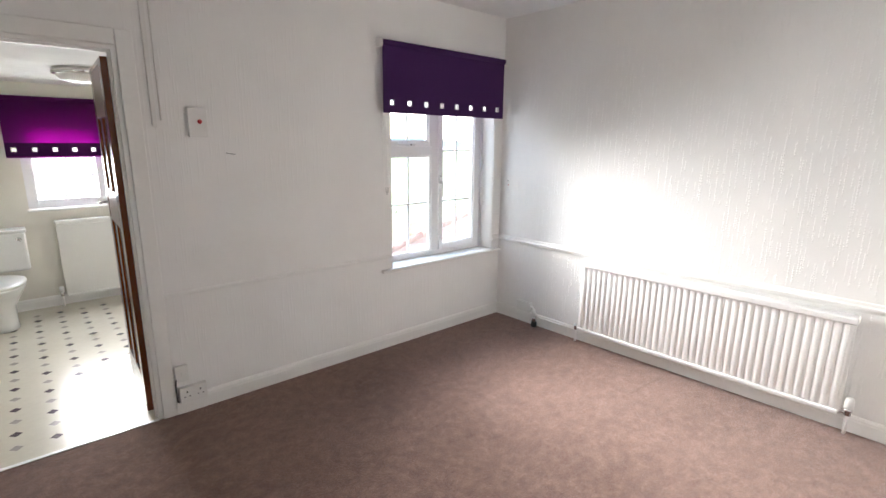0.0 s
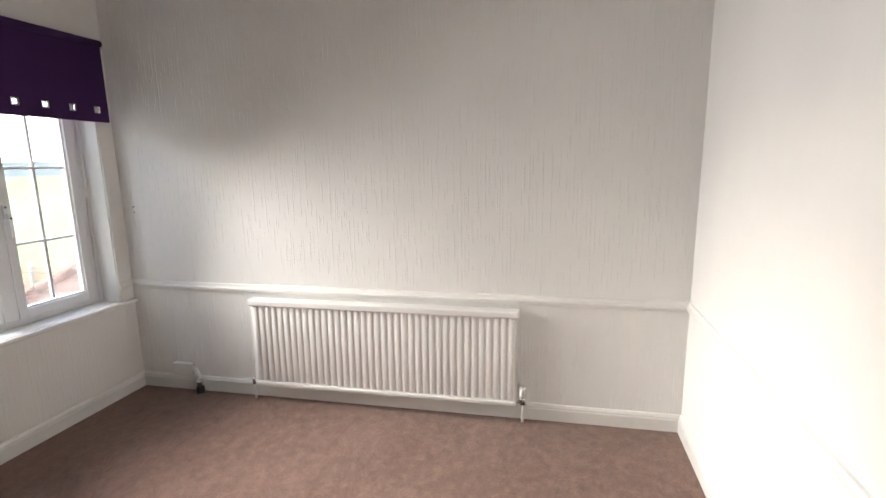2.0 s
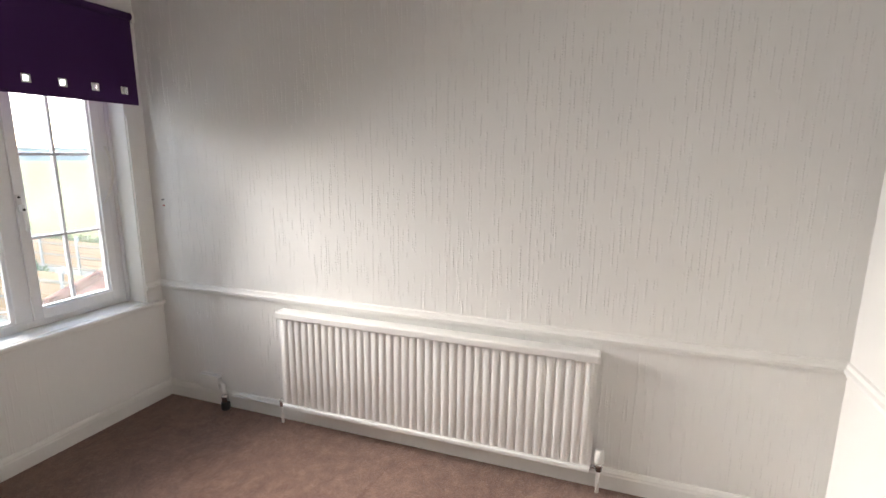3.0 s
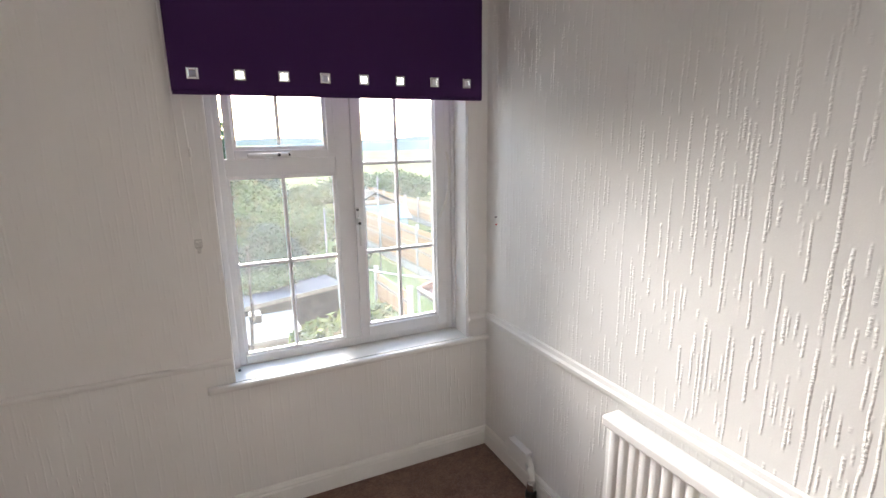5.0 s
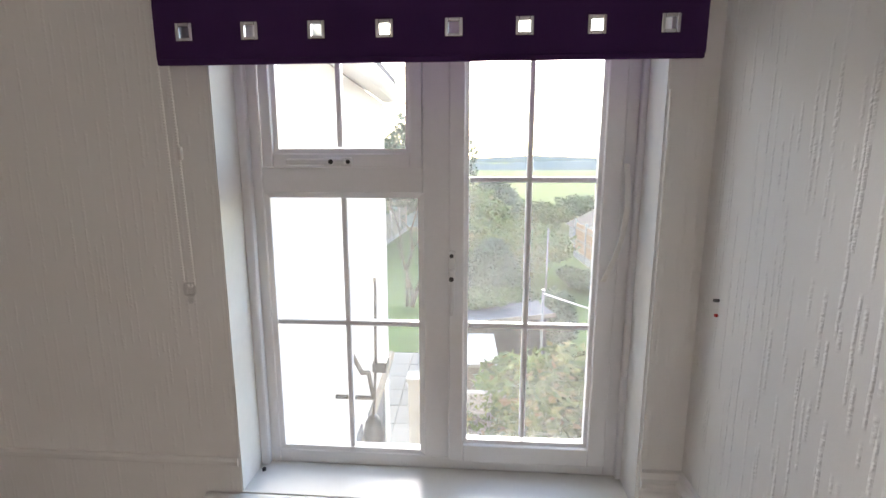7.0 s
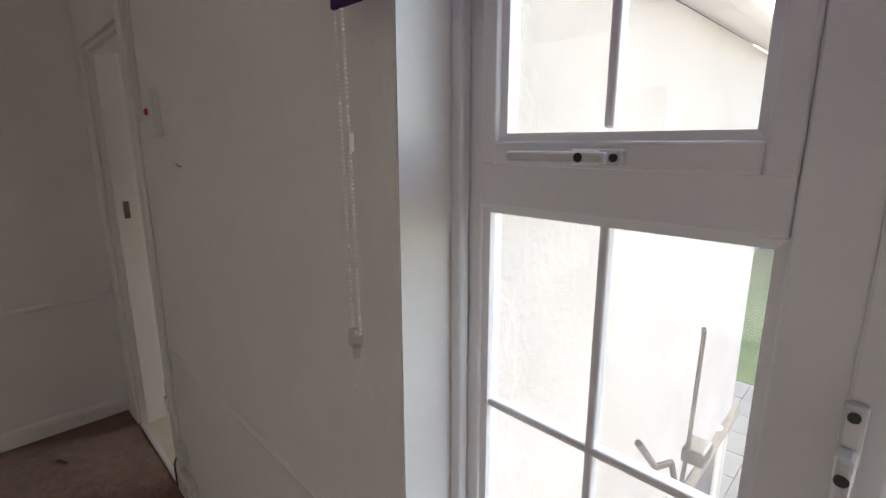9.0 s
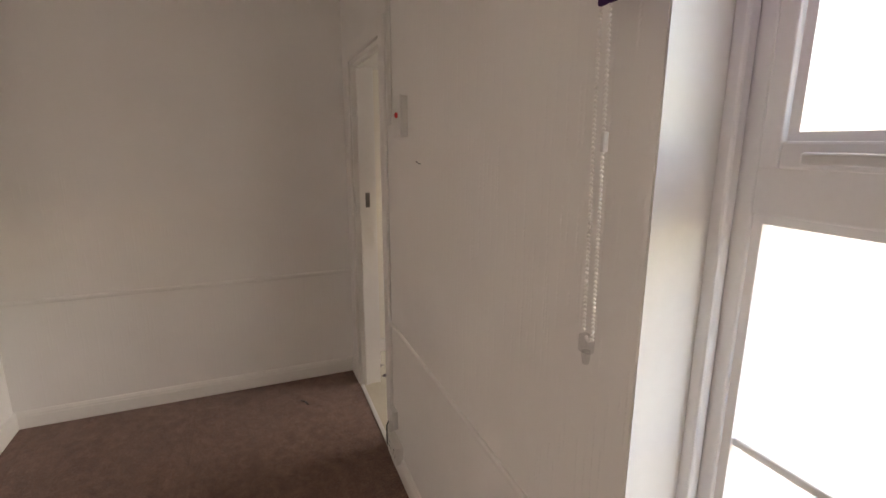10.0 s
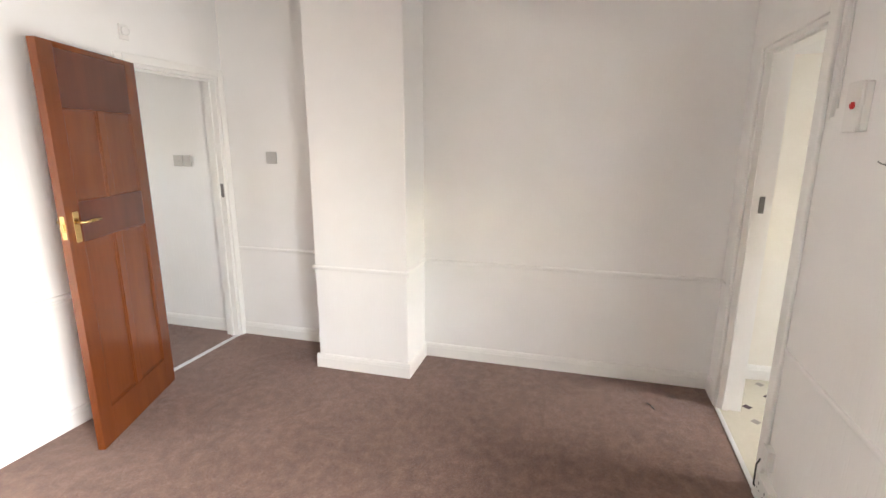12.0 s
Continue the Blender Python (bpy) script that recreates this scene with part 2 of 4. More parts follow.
BLUE_TARP = plain("blue_plastic_sheet", (0.12, 0.17, 0.22), (0.16, 0.215, 0.27), 0.7, spec=0.04)
# grey-green lightened in the base colour to stand for distance haze
HAZED_WOOD = plain("hazed_woodland", (0.16, 0.18, 0.165), (0.21, 0.23, 0.21), 0.9, scale=0.01, grain=0.05, spec=0.0)
DARK_STONE = plain("dark_garden_clutter", (0.035, 0.032, 0.028), (0.10, 0.09, 0.08), 0.9, scale=6, grain=30, relief=0.01, spec=0.04)


def leaf_material(name, stops):
    m, n, l, p = material(name, 0.7, 0.0, 0.02)
    g = n.new("ShaderNodeNewGeometry")
    l.new(ramp(n, l, g.outputs["Random Per Island"], stops), p.inputs["Base Color"])
    return m


LEAF = leaf_material("mixed_green_leaves", [(0.0, (0.055, 0.088, 0.040)), (0.5, (0.088, 0.13, 0.055)), (1.0, (0.13, 0.175, 0.08))])
LEAF_YELLOW = leaf_material("yellowing_leaves", [(0.0, (0.07, 0.105, 0.035)), (0.5, (0.12, 0.165, 0.055)), (0.85, (0.20, 0.215, 0.075)), (1.0, (0.22, 0.145, 0.065))])
LEAF_DARK = leaf_material("dark_conifer_leaves", [(0.0, (0.045, 0.075, 0.045)), (1.0, (0.09, 0.13, 0.075))])


# ---- building blocks ----
def mesh_of(bm, mat, name):
    me = bpy.data.meshes.new(name)
    bm.normal_update()
    bm.to_mesh(me)
    bm.free()
    for mt in (mat if isinstance(mat, (list, tuple)) else [mat]):
        me.materials.append(mt)
    return me


def part(name, bm, mat, parent, label="", at=None):
    ob = new(name, mesh_of(bm, mat, name))
    ob.parent = parent
    if at is not None:
        ob.matrix_local = at
    if label:
        ob["label"] = label
    return ob


def thing(name, at, label, category, kind="", group=""):
    ob = new(name)
    ob.empty_display_size = 0.1
    ob.matrix_world = at
    return tagged(ob, label, category, group, kind)


def solid(name, bm, mat, at, label, category, kind="", group=""):
    ob = new(name, mesh_of(bm, mat, name))
    ob.matrix_world = at
    return tagged(ob, label, category, group, kind)


def box(bm, x0, x1, y0, y1, z0, z1, bevel=0.0, seg=2):
    r = bmesh.ops.create_cube(bm, size=1.0)
    for v in r["verts"]:
        v.co = Vector(((x0 + x1) / 2 + v.co.x * (x1 - x0), (y0 + y1) / 2 + v.co.y * (y1 - y0), (z0 + z1) / 2 + v.co.z * (z1 - z0)))
    if bevel:
        edges = list({e for v in r["verts"] for e in v.link_edges})
        bmesh.ops.bevel(bm, geom=edges, offset=bevel, segments=seg, profile=0.5, affect='EDGES')
    return bm


def boxes(*rows, bevel=0.0):
    bm = bmesh.new()
    for r in rows:
        box(bm, *r, bevel=bevel)
    return bm


def tube(bm, a, b, r0, r1=None, seg=12):
    a, b = Vector(a), Vector(b)
    r1 = r0 if r1 is None else r1
    m = Matrix.Translation((a + b) / 2) @ (b - a).to_track_quat("Z", "Y").to_matrix().to_4x4()
    r = bmesh.ops.create_cone(bm, cap_ends=True, segments=seg, radius1=r0, radius2=r1, depth=(b - a).length, matrix=m)
    for f in {f for v in r["verts"] for f in v.link_faces}:
        f.smooth = len(f.verts) == 4
    return bm


def pipe(bm, pts, r, seg=10):
    """A bent rod through points, with a ball at each bend."""
    for a, b in zip(pts, pts[1:]):
        tube(bm, a, b, r, seg=seg)
    for q in pts[1:-1]:
        s = bmesh.ops.create_uvsphere(bm, u_segments=seg, v_segments=6, radius=r, matrix=Matrix.Translation(q))
        for f in {f for v in s["verts"] for f in v.link_faces}:
            f.smooth = True
    return bm


def lathe(bm, profile, at=Matrix.Identity(4), seg=24):
    """Turns (radius, height) pairs round the z axis."""
    rings = []
    for r, z in profile:
        rings.append([bm.verts.new(at @ Vector((r * math.cos(2 * math.pi * i / seg), r * math.sin(2 * math.pi * i / seg), z))) for i in range(seg)])
    for a, b in zip(rings, rings[1:]):
        for i in range(seg):
            f = bm.faces.new((a[i], a[(i + 1) % seg], b[(i + 1) % seg], b[i]))
            f.smooth = True
    bm.faces.new(list(reversed(rings[0])))
    bm.faces.new(rings[-1])
    return bm


def extrude_profile(bm, profile, x0, x1, m0=0.0, m1=0.0):
    """A (y, z) outline drawn out along x; m0 and m1 mitre the ends by that share of y."""
    a = [bm.verts.new((x0 + m0 * y, y, z)) for y, z in profile]
    b = [bm.verts.new((x1 + m1 * y, y, z)) for y, z in profile]
    k = len(profile)
    for i in range(k):
        bm.faces.new((a[i], a[(i + 1) % k], b[(i + 1) % k], b[i]))
    bm.faces.new(list(reversed(a)))
    bm.faces.new(b)
    bmesh.ops.recalc_face_normals(bm, faces=bm.faces[:])
    return bm


# ---- plan: each wall has a frame with x along it to the right, y out of the room, z up ----
HEIGHT = 2.72
NE, NW, SE, SW = (3.58, 3.105), (-0.42, 3.225), (3.58, -0.555), (-0.42, -0.43)


def wall_frame(a, b):
    return pose(a[0], a[1], 0, 0, 0, math.degrees(math.atan2(b[1] - a[1], b[0] - a[0])))


FN, FE, FS, FW = wall_frame(NW, NE), wall_frame(NE, SE), wall_frame(SE, SW), wall_frame(SW, NW)
LEN_N, LEN_E, LEN_S, LEN_W = ((Vector(b) - Vector(a)).length for a, b in ((NW, NE), (NE, SE), (SE, SW), (SW, NW)))
GROUND = -2.75


def u(x):
    """Along the north wall from a plan x."""
    return x - NW[0]


# bathroom doorway and window in the north wall
D0, D1, DTOP = u(-0.177), u(0.616), 2.125
W0, W1, WSILL, WTOP = u(2.322), u(3.465), 0.660, 2.13
THIN, THICK = 0.13, 0.27
XEXT = u(2.06)

solid("wall_north", boxes(
    (-0.3, D0, 0, THIN, 0, HEIGHT), (D0, D1, 0, THIN, DTOP, HEIGHT), (D1, XEXT, 0, THIN, 0, HEIGHT),
    (XEXT, W0, 0, THICK, 0, HEIGHT), (W0, W1, 0, THICK, 0, WSILL), (W0, W1, 0, THICK, WTOP, HEIGHT), (W1, LEN_N + 0.3, 0, THICK, 0, HEIGHT)),
    PAPER_SOFT, FN, "white painted wall with upright relief wallpaper", "wall", "structure")
solid("wall_east", boxes((0.0, LEN_E, 0, 0.25, 0, HEIGHT)), PAPER, FE, "white painted wall with raised upright wallpaper", "wall", "structure")
# hall doorway in the south wall
H0, H1, HTOP = LEN_S - 0.86, LEN_S - 0.06, 2.11
solid("wall_south", boxes((-0.25, H0, 0, 0.12, 0, HEIGHT), (H0, H1, 0, 0.12, HTOP, HEIGHT), (H1, LEN_S, 0, 0.12, 0, HEIGHT)),
      PAPER_WORN, FS, "white painted wall with relief wallpaper", "wall", "structure")
# chimney breast in the west wall
C0, C1, CD = 0.955, 1.645, 0.40
solid("wall_west", boxes((-0.12, LEN_W + 0.2, 0, 0.2, 0, HEIGHT)), PAPER_WORN, FW, "white painted wall with relief wallpaper", "wall", "structure")
solid("chimney_breast", boxes((C0, C1, -CD, 0.0, 0, HEIGHT), bevel=0.006), PAPER_WORN, FW, "white papered chimney breast without a fireplace", "chimney breast", "structure")
solid("ceiling", boxes((-0.7, 3.9, -0.8, 3.6, HEIGHT, HEIGHT + 0.12)), CEILING, Matrix.Identity(4), "plain white ceiling", "ceiling", "structure")
solid("floor", boxes((-0.45, 3.62, -0.62, 3.2075, -0.15, 0.0)), CARPET, Matrix.Identity(4), "worn brown carpet with lighter patches", "carpet", "structure")

# ---- trim ----
SKIRT = [(0, 0), (-0.018, 0), (-0.018, 0.072), (-0.015, 0.080), (-0.015, 0.088), (-0.008, 0.102), (0, 0.105)]
DADO = [(0, 0.728), (-0.008, 0.730), (-0.012, 0.742), (-0.022, 0.750), (-0.024, 0.764), (-0.014, 0.772), (-0.010, 0.788), (0, 0.792)]


DADO_SLIM = [(0, 0.744), (-0.005, 0.746), (-0.008, 0.753), (-0.009, 0.764), (-0.006, 0.771), (0, 0.774)]


def moulding(name, profile, at, x0, x1, label, m0=0.0, m1=0.0):
    return solid(name, extrude_profile(bmesh.new(), profile, x0, x1, m0, m1), GLOSS if profile is SKIRT else PAPER_WORN, at, label, name.split("_")[0], "structure")


ARCH = 0.080
SK, DR = "white gloss skirting board with a moulded top", "papered-over white dado rail"
for name, prof, lab in (("baseboard", SKIRT, SK), ("dado_trim", DADO, DR)):
    slim = SKIRT if prof is SKIRT else DADO_SLIM
    moulding(name, slim, FN, D1 + ARCH, (LEN_N if prof is SKIRT else W0 - 0.004), lab, 0, -1 if prof is SKIRT else 0)
    moulding(name, slim, FN, 0, D0 - ARCH, lab, 1, 0)
    moulding(name, prof, FE, 0, LEN_E, lab, 1, -1)
    moulding(name, prof, FS, 0, H0 - 0.055, lab, 1, 0)
    moulding(name, slim, FW, 0.0, C0, lab, 0, -1)
    moulding(name, slim, FW, C1, LEN_W, lab, 1, -1)
    front = FW @ pose(0, -CD, 0)
    moulding(name, slim, front, C0 - 0.018, C1 + 0.018, lab)
    moulding(name, slim, FW @ pose(C1, -CD, 0, 0, 0, 90), 0, CD, lab)
    moulding(name, slim, FW @ pose(C0, 0, 0, 0, 0, -90), 0, CD, lab)
moulding("dado_trim", DADO, FN, W1 + 0.004, LEN_N, DR, 0, -1)


def architrave(name, at, x0, x1, top, width, label):
    """Flat boards with a rounded edge round an opening."""
    t = thing(name, at, label, "door frame", "structure")
    part("upright", box(bmesh.new(), x0 - width, x0, -0.018, 0, 0, top + width, 0.006), GLOSS, t)
    part("upright", box(bmesh.new(), x1, x1 + width, -0.018, 0, 0, top + width, 0.006), GLOSS, t)
    part("head", box(bmesh.new(), x0, x1, -0.018, 0, top, top + width, 0.006), GLOSS, t)
    return t


def lining(t, x0, x1, top, depth, stop):
    part("jamb", boxes((x0, x0 + 0.022, 0, depth, 0, top), (x0 + 0.022, x0 + 0.034, *stop, 0, top - 0.022)), GLOSS, t)
    part("jamb", boxes((x1 - 0.022, x1, 0, depth, 0, top), (x1 - 0.034, x1 - 0.022, *stop, 0, top - 0.022)), GLOSS, t)
    part("head_jamb", boxes((x0 + 0.022, x1 - 0.022, 0, depth, top - 0.022, top), (x0 + 0.034, x1 - 0.034, *stop, top - 0.034, top - 0.022)), GLOSS, t)


bath_frame = architrave("door_1", FN, D0, D1, DTOP, ARCH, "white gloss door frame of the bathroom doorway")
lining(bath_frame, D0, D1, DTOP, THIN + 0.002, (0.03, 0.06))
part("strike_plate", boxes((D0 + 0.022, D0 + 0.0245, 0.066, 0.094, 1.24, 1.335), bevel=0.001), STEEL, bath_frame, "dull steel strike plate")
hall_frame = architrave("door_2", FS, H0, H1, HTOP, 0.055, "white gloss door frame of the hall doorway")
lining(hall_frame, H0, H1, HTOP, 0.122, (0.05, 0.08))
part("strike_plate", boxes((H1 - 0.0245, H1 - 0.022, 0.012, 0.04, 1.19, 1.30), bevel=0.001), STEEL, hall_frame, "dull steel strike plate")
part("threshold_strip", box(bmesh.new(), H0 + 0.022, H1 - 0.022, -0.002, 0.036, 0.0, 0.006, 0.003), SATIN, hall_frame, "thin pale metal threshold strip")
part("threshold_strip", box(bmesh.new(), D0 + 0.022, D1 - 0.022, -0.012, 0.014, 0.0, 0.006, 0.003), SATIN, bath_frame, "thin metal threshold strip")


# ---- window ----
def pane(parent, x0, x1, z0, z1, y=0.178):
    ob = part("pane", box(bmesh.new(), x0, x1, y, y + 0.006, z0, z1), GLASS, parent)
    ob.visible_shadow = False
    return ob


def bar(parent, x0, x1, z0, z1, y0=0.166, y1=0.190):
    return part("glazing_bar", box(bmesh.new(), x0, x1, y0, y1, z0, z1, 0.004), UPVC, parent)


def bead(parent, x0, x1, z0, z1, y0=0.158, y1=0.176, w=0.012):
    """Sloped strip that holds the glass, round the pane."""
    bm = bmesh.new()
    o = [(x0, z0), (x1, z0), (x1, z1), (x0, z1)]
    i = [(x0 + w, z0 + w), (x1 - w, z0 + w), (x1 - w, z1 - w), (x0 + w, z1 - w)]
    a = [bm.verts.new((x, y0, z)) for x, z in o]
    b = [bm.verts.new((x, y0 + 0.004, z)) for x, z in i]
    c = [bm.verts.new((x, y1, z)) for x, z in i]
    d = [bm.verts.new((x, y1, z)) for x, z in o]
    for k in range(4):
        j = (k + 1) % 4
        bm.faces.new((a[k], a[j], b[j], b[k]))
        bm.faces.new((b[k], b[j], c[j], c[k]))
        bm.faces.new((c[k], c[j], d[j], d[k]))
    bmesh.ops.recalc_face_normals(bm, faces=bm.faces[:])
    return part("glazing_bead", bm, UPVC, parent)


def ring(bm, x0, x1, y0, y1, z0, z1, l, r, b, t, bevel=0.004):
    box(bm, x0, x0 + l, y0, y1, z0, z1, bevel)
    box(bm, x1 - r, x1, y0, y1, z0, z1, bevel)
    box(bm, x0 + l, x1 - r, y0, y1, z0, z0 + b, bevel)
    box(bm, x0 + l, x1 - r, y0, y1, z1 - t, z1, bevel)
    return bm


window = thing("window_1", FN, "white plastic casement window with glazing bars, closed", "window", "structure")
fx0, fx1, fz0, fz1 = u(2.335), u(3.465), WSILL, WTOP
part("window_frame", ring(bmesh.new(), fx0 + 0.001, fx1 - 0.001, 0.152, 0.215, fz0 + 0.001, fz1 - 0.001, 0.043, 0.052, 0.044, 0.05), UPVC, window)
part("mullion", box(bmesh.new(), u(2.853), u(2.932), 0.150, 0.215, fz0 + 0.045, fz1 - 0.051, 0.004), UPVC, window)
part("transom", box(bmesh.new(), fx0 + 0.044, u(2.852), 0.150, 0.215, 1.540, 1.616, 0.004), UPVC, window)
bead(window, fx0 + 0.044, u(2.852), 0.703, 1.539, w=0.014)
pane(window, fx0 + 0.046, u(2.850), 0.704, 1.537)
bar(window, u(2.608), u(2.624), 0.714, 1.527)
bar(window, fx0 + 0.056, u(2.840), 1.129, 1.145)
vent = part("top_sash", ring(bmesh.new(), u(2.388), u(2.8526), 0.138, 0.200, 1.613, 2.09, 0.032, 0.034, 0.040, 0.05), UPVC, window, "small top-hung sash")
bead(vent, u(2.419), u(2.819), 1.652, 2.04, 0.150, 0.176, w=0.014)
pane(vent, u(2.421), u(2.817), 1.654, 2.038)
bar(vent, u(2.603), u(2.619), 1.672, 2.028)
case = part("casement_sash", ring(bmesh.new(), u(2.930), u(3.411), 0.138, 0.200, 0.697, 2.09, 0.045, 0.052, 0.058, 0.05), UPVC, window, "tall side-hung sash")
bead(case, u(2.974), u(3.360), 0.754, 2.04, 0.150, 0.176)
pane(case, u(2.976), u(3.358), 0.756, 2.038)
bar(case, u(3.152), u(3.168), 0.770, 2.028)
bar(case, u(2.989), u(3.348), 1.571, 1.587)
bar(case, u(2.989), u(3.348), 1.131, 1.147)
# handles: an upright lever on the casement, a flat one on the top sash
hd = bmesh.new()
box(hd, u(2.928), u(2.950), 0.124, 0.140, 1.300, 1.375, 0.004)
box(hd, u(2.931), u(2.949), 0.096, 0.126, 1.290, 1.325, 0.005)
box(hd, u(2.936), u(2.948), 0.094, 0.106, 1.190, 1.312, 0.004)
handle = part("window_handle", hd, SATIN, case, "satin metal lever handle with lock")
part("lock_button", tube(bmesh.new(), (u(2.940), 0.093, 1.300), (u(2.940), 0.099, 1.300), 0.007), BLACK, case)
part("lock_button", tube(bmesh.new(), (u(2.939), 0.120, 1.362), (u(2.939), 0.126, 1.362), 0.006), BLACK, case)
hv = bmesh.new()
box(hv, u(2.575), u(2.655), 0.122, 0.140, 1.618, 1.642, 0.004)
box(hv, u(2.470), u(2.640), 0.104, 0.118, 1.622, 1.638, 0.004)
box(hv, u(2.585), u(2.625), 0.108, 0.128, 1.620, 1.640, 0.004)
part("window_handle", hv, SATIN, vent, "satin metal lever handle with lock")
part("lock_button", tube(bmesh.new(), (u(2.600), 0.103, 1.630), (u(2.600), 0.109, 1.630), 0.007), BLACK, vent)
part("lock_button", tube(bmesh.new(), (u(2.645), 0.119, 1.630), (u(2.645), 0.126, 1.630), 0.006), BLACK, vent)
sl = bmesh.new()
box(sl, u(2.212), LEN_N - 0.001, -0.036, 0.0, 0.632, WSILL + 0.002, 0.012, 3)
box(sl, W0 + 0.001, W1 - 0.001, -0.002, 0.151, 0.645, WSILL + 0.0025, 0.001)
part("window_sill", sl, GLOSS, window, "white gloss sill board with a rounded nose")
part("drip_stop", tube(bmesh.new(), (u(2.345), 0.10, WSILL + 0.0025), (u(2.345), 0.10, WSILL + 0.011), 0.006), BLACK, window, "small dark screw cover")
part("reveal_lining", boxes((W0 + 0.0005, W0 + 0.004, 0.001, 0.151, WSILL + 0.003, WTOP - 0.001)), GLOSS, window)
part("reveal_lining", boxes((W1 - 0.004, W1 - 0.0005, 0.001, 0.151, WSILL + 0.003, WTOP - 0.001)), GLOSS, window)
# quadrant strips where the reveals meet the frame
part("reveal_strip", boxes((W0 + 0.001, W0 + 0.030, 0.126, 0.152, WSILL + 0.003, WTOP - 0.002), bevel=0.006), UPVC, window)
part("reveal_strip", boxes((W1 - 0.02, W1 - 0.001, 0.130, 0.152, WSILL + 0.003, WTOP - 0.002), bevel=0.006), UPVC, window)
part("reveal_trim", boxes((W1 + 0.001, W1 + 0.008, -0.010, 0.0, WSILL + 0.004, 1.80), bevel=0.002), GLOSS, window)

# loose white strip bowed off the hinge side of the casement
st = bmesh.new()
rows = []
for i in range(15):
    f = i / 14
    x, z, y = u(3.418) - 0.045 * f * f, 1.625 - 0.335 * f, 0.132 - 0.055 * math.sin(math.pi * f)
    rows.append([st.verts.new((x - 0.007, y, z)), st.verts.new((x + 0.007, y, z)), st.verts.new((x + 0.007, y + 0.004, z)), st.verts.new((x - 0.007, y + 0.004, z))])
for a, b in zip(rows, rows[1:]):
    for k in range(4):
        st.faces.new((a[k], a[(k + 1) % 4], b[(k + 1) % 4], b[k]))
st.faces.new(rows[0]); st.faces.new(list(reversed(rows[-1])))
bmesh.ops.recalc_face_normals(st, faces=st.faces[:])
solid("seal_strip", st, PLASTIC, FN, "loose white plastic strip bowed off the window frame", "strip")


# ---- roller blinds ----
def roller_blind(at, width, z0, z1, cloth, hem, count, first, step, chain_to, label, drop=0.075):
    """Cloth with square holes in metal eyelets, a rolled tube, brackets and a bead chain."""
    t = thing("roller_blind", at, label, "blind")
    zc, hole, n = z0 + drop, 0.013, 0.0012
    bm = bmesh.new()
    edges = [0.0]
    for i in range(count):
        edges += [first + step * i - hole, first + step * i + hole]
    edges.append(width)
    hem_top = zc + 0.062
    rows = [z0 + 0.012, zc - hole, zc + hole, hem_top]
    grid = [[[bm.verts.new((x, y, z)) for x in edges] for z in rows] for y in (-n * 1.6, n * 1.6)]
    for j in range(3):
        for i in range(len(edges) - 1):
            if j == 1 and i % 2:
                continue
            for g in grid:
                bm.faces.new((g[j][i], g[j][i + 1], g[j + 1][i + 1], g[j + 1][i]))
    ends = [(g[j][k], g[j + 1][k]) for k in (0, -1) for j in range(3) for g in grid]
    for a, b in zip(ends[0::2], ends[1::2]):
        bm.faces.new((a[0], a[1], b[1], b[0]))
    bmesh.ops.recalc_face_normals(bm, faces=bm.faces[:])
    band = part("hem", bm, hem, t, "doubled hem with a row of square holes")
    part("blind_cloth", box(bmesh.new(), 0, width, -n, n, hem_top - 0.002, z1), cloth, t)
    part("bottom_bar", box(bmesh.new(), 0.002, width - 0.002, -0.005, 0.005, z0, z0 + 0.014, 0.003), cloth, t)
    tb = bmesh.new()
    tube(tb, (0.0, 0.0, z1 - 0.004), (width, 0.0, z1 - 0.004), 0.021, seg=20)
    part("roller_tube", tb, cloth, t)
    for x in (-0.022, width):
        part("bracket", boxes((x, x + 0.020, -0.014, 0.052, z1 - 0.035, z1 + 0.022), bevel=0.003), PLASTIC, t)
    eye = ring(bmesh.new(), -0.021, 0.021, -0.006, 0.004, -0.021, 0.021, 0.0085, 0.0085, 0.0085, 0.0085, 0.002)
    me = mesh_of(eye, CHROME, "eyelet")
    for i in range(count):
        e = new("eyelet", me)
        e.parent = band
        e.matrix_local = pose(first + step * i, 0, zc)
    if chain_to:
        bm = bmesh.new()
        x0, x1, zb = 0.002, 0.034, chain_to
        path = []
        k = int((z1 - zb) / 0.0075)
        for i in range(k):
            f = i / k
            path.append((x0 - 0.020 + 0.026 * f, 0.008, z1 - (z1 - zb) * f))
        for i in range(1, 7):
            a = math.pi * i / 7
            path.append(((x0 + x1) / 2 + 0.006 - 0.006 * math.cos(a), 0.006, zb - 0.008 * math.sin(a)))
        for i in range(k):
            f = i / k
            path.append((x1 + 0.006 + 0.004 * math.sin(math.pi * f) - 0.036 * f, 0.002, zb + (z1 - zb) * f))
        for q in path:
            bmesh.ops.create_icosphere(bm, subdivisions=1, radius=0.0036, matrix=Matrix.Translation(q))
        for f in bm.faces:
            f.smooth = True
        chain = part("bead_chain", bm, CORD, t)
        part("chain_joint", box(bmesh.new(), x1 - 0.004, x1 + 0.006, -0.004, 0.007, 1.635, 1.668, 0.003), PLASTIC, chain)
        wt = bmesh.new()
        box(wt, x0 + 0.008, x1 + 0.004, -0.006, 0.012, zb - 0.030, zb + 0.004, 0.004)
        tube(wt, ((x0 + x1) / 2 + 0.006, 0.004, zb - 0.028), ((x0 + x1) / 2 + 0.006, 0.004, zb - 0.052), 0.009, 0.006)
        part("chain_weight", wt, CLEAR, chain, "clear plastic chain weight")
    return t


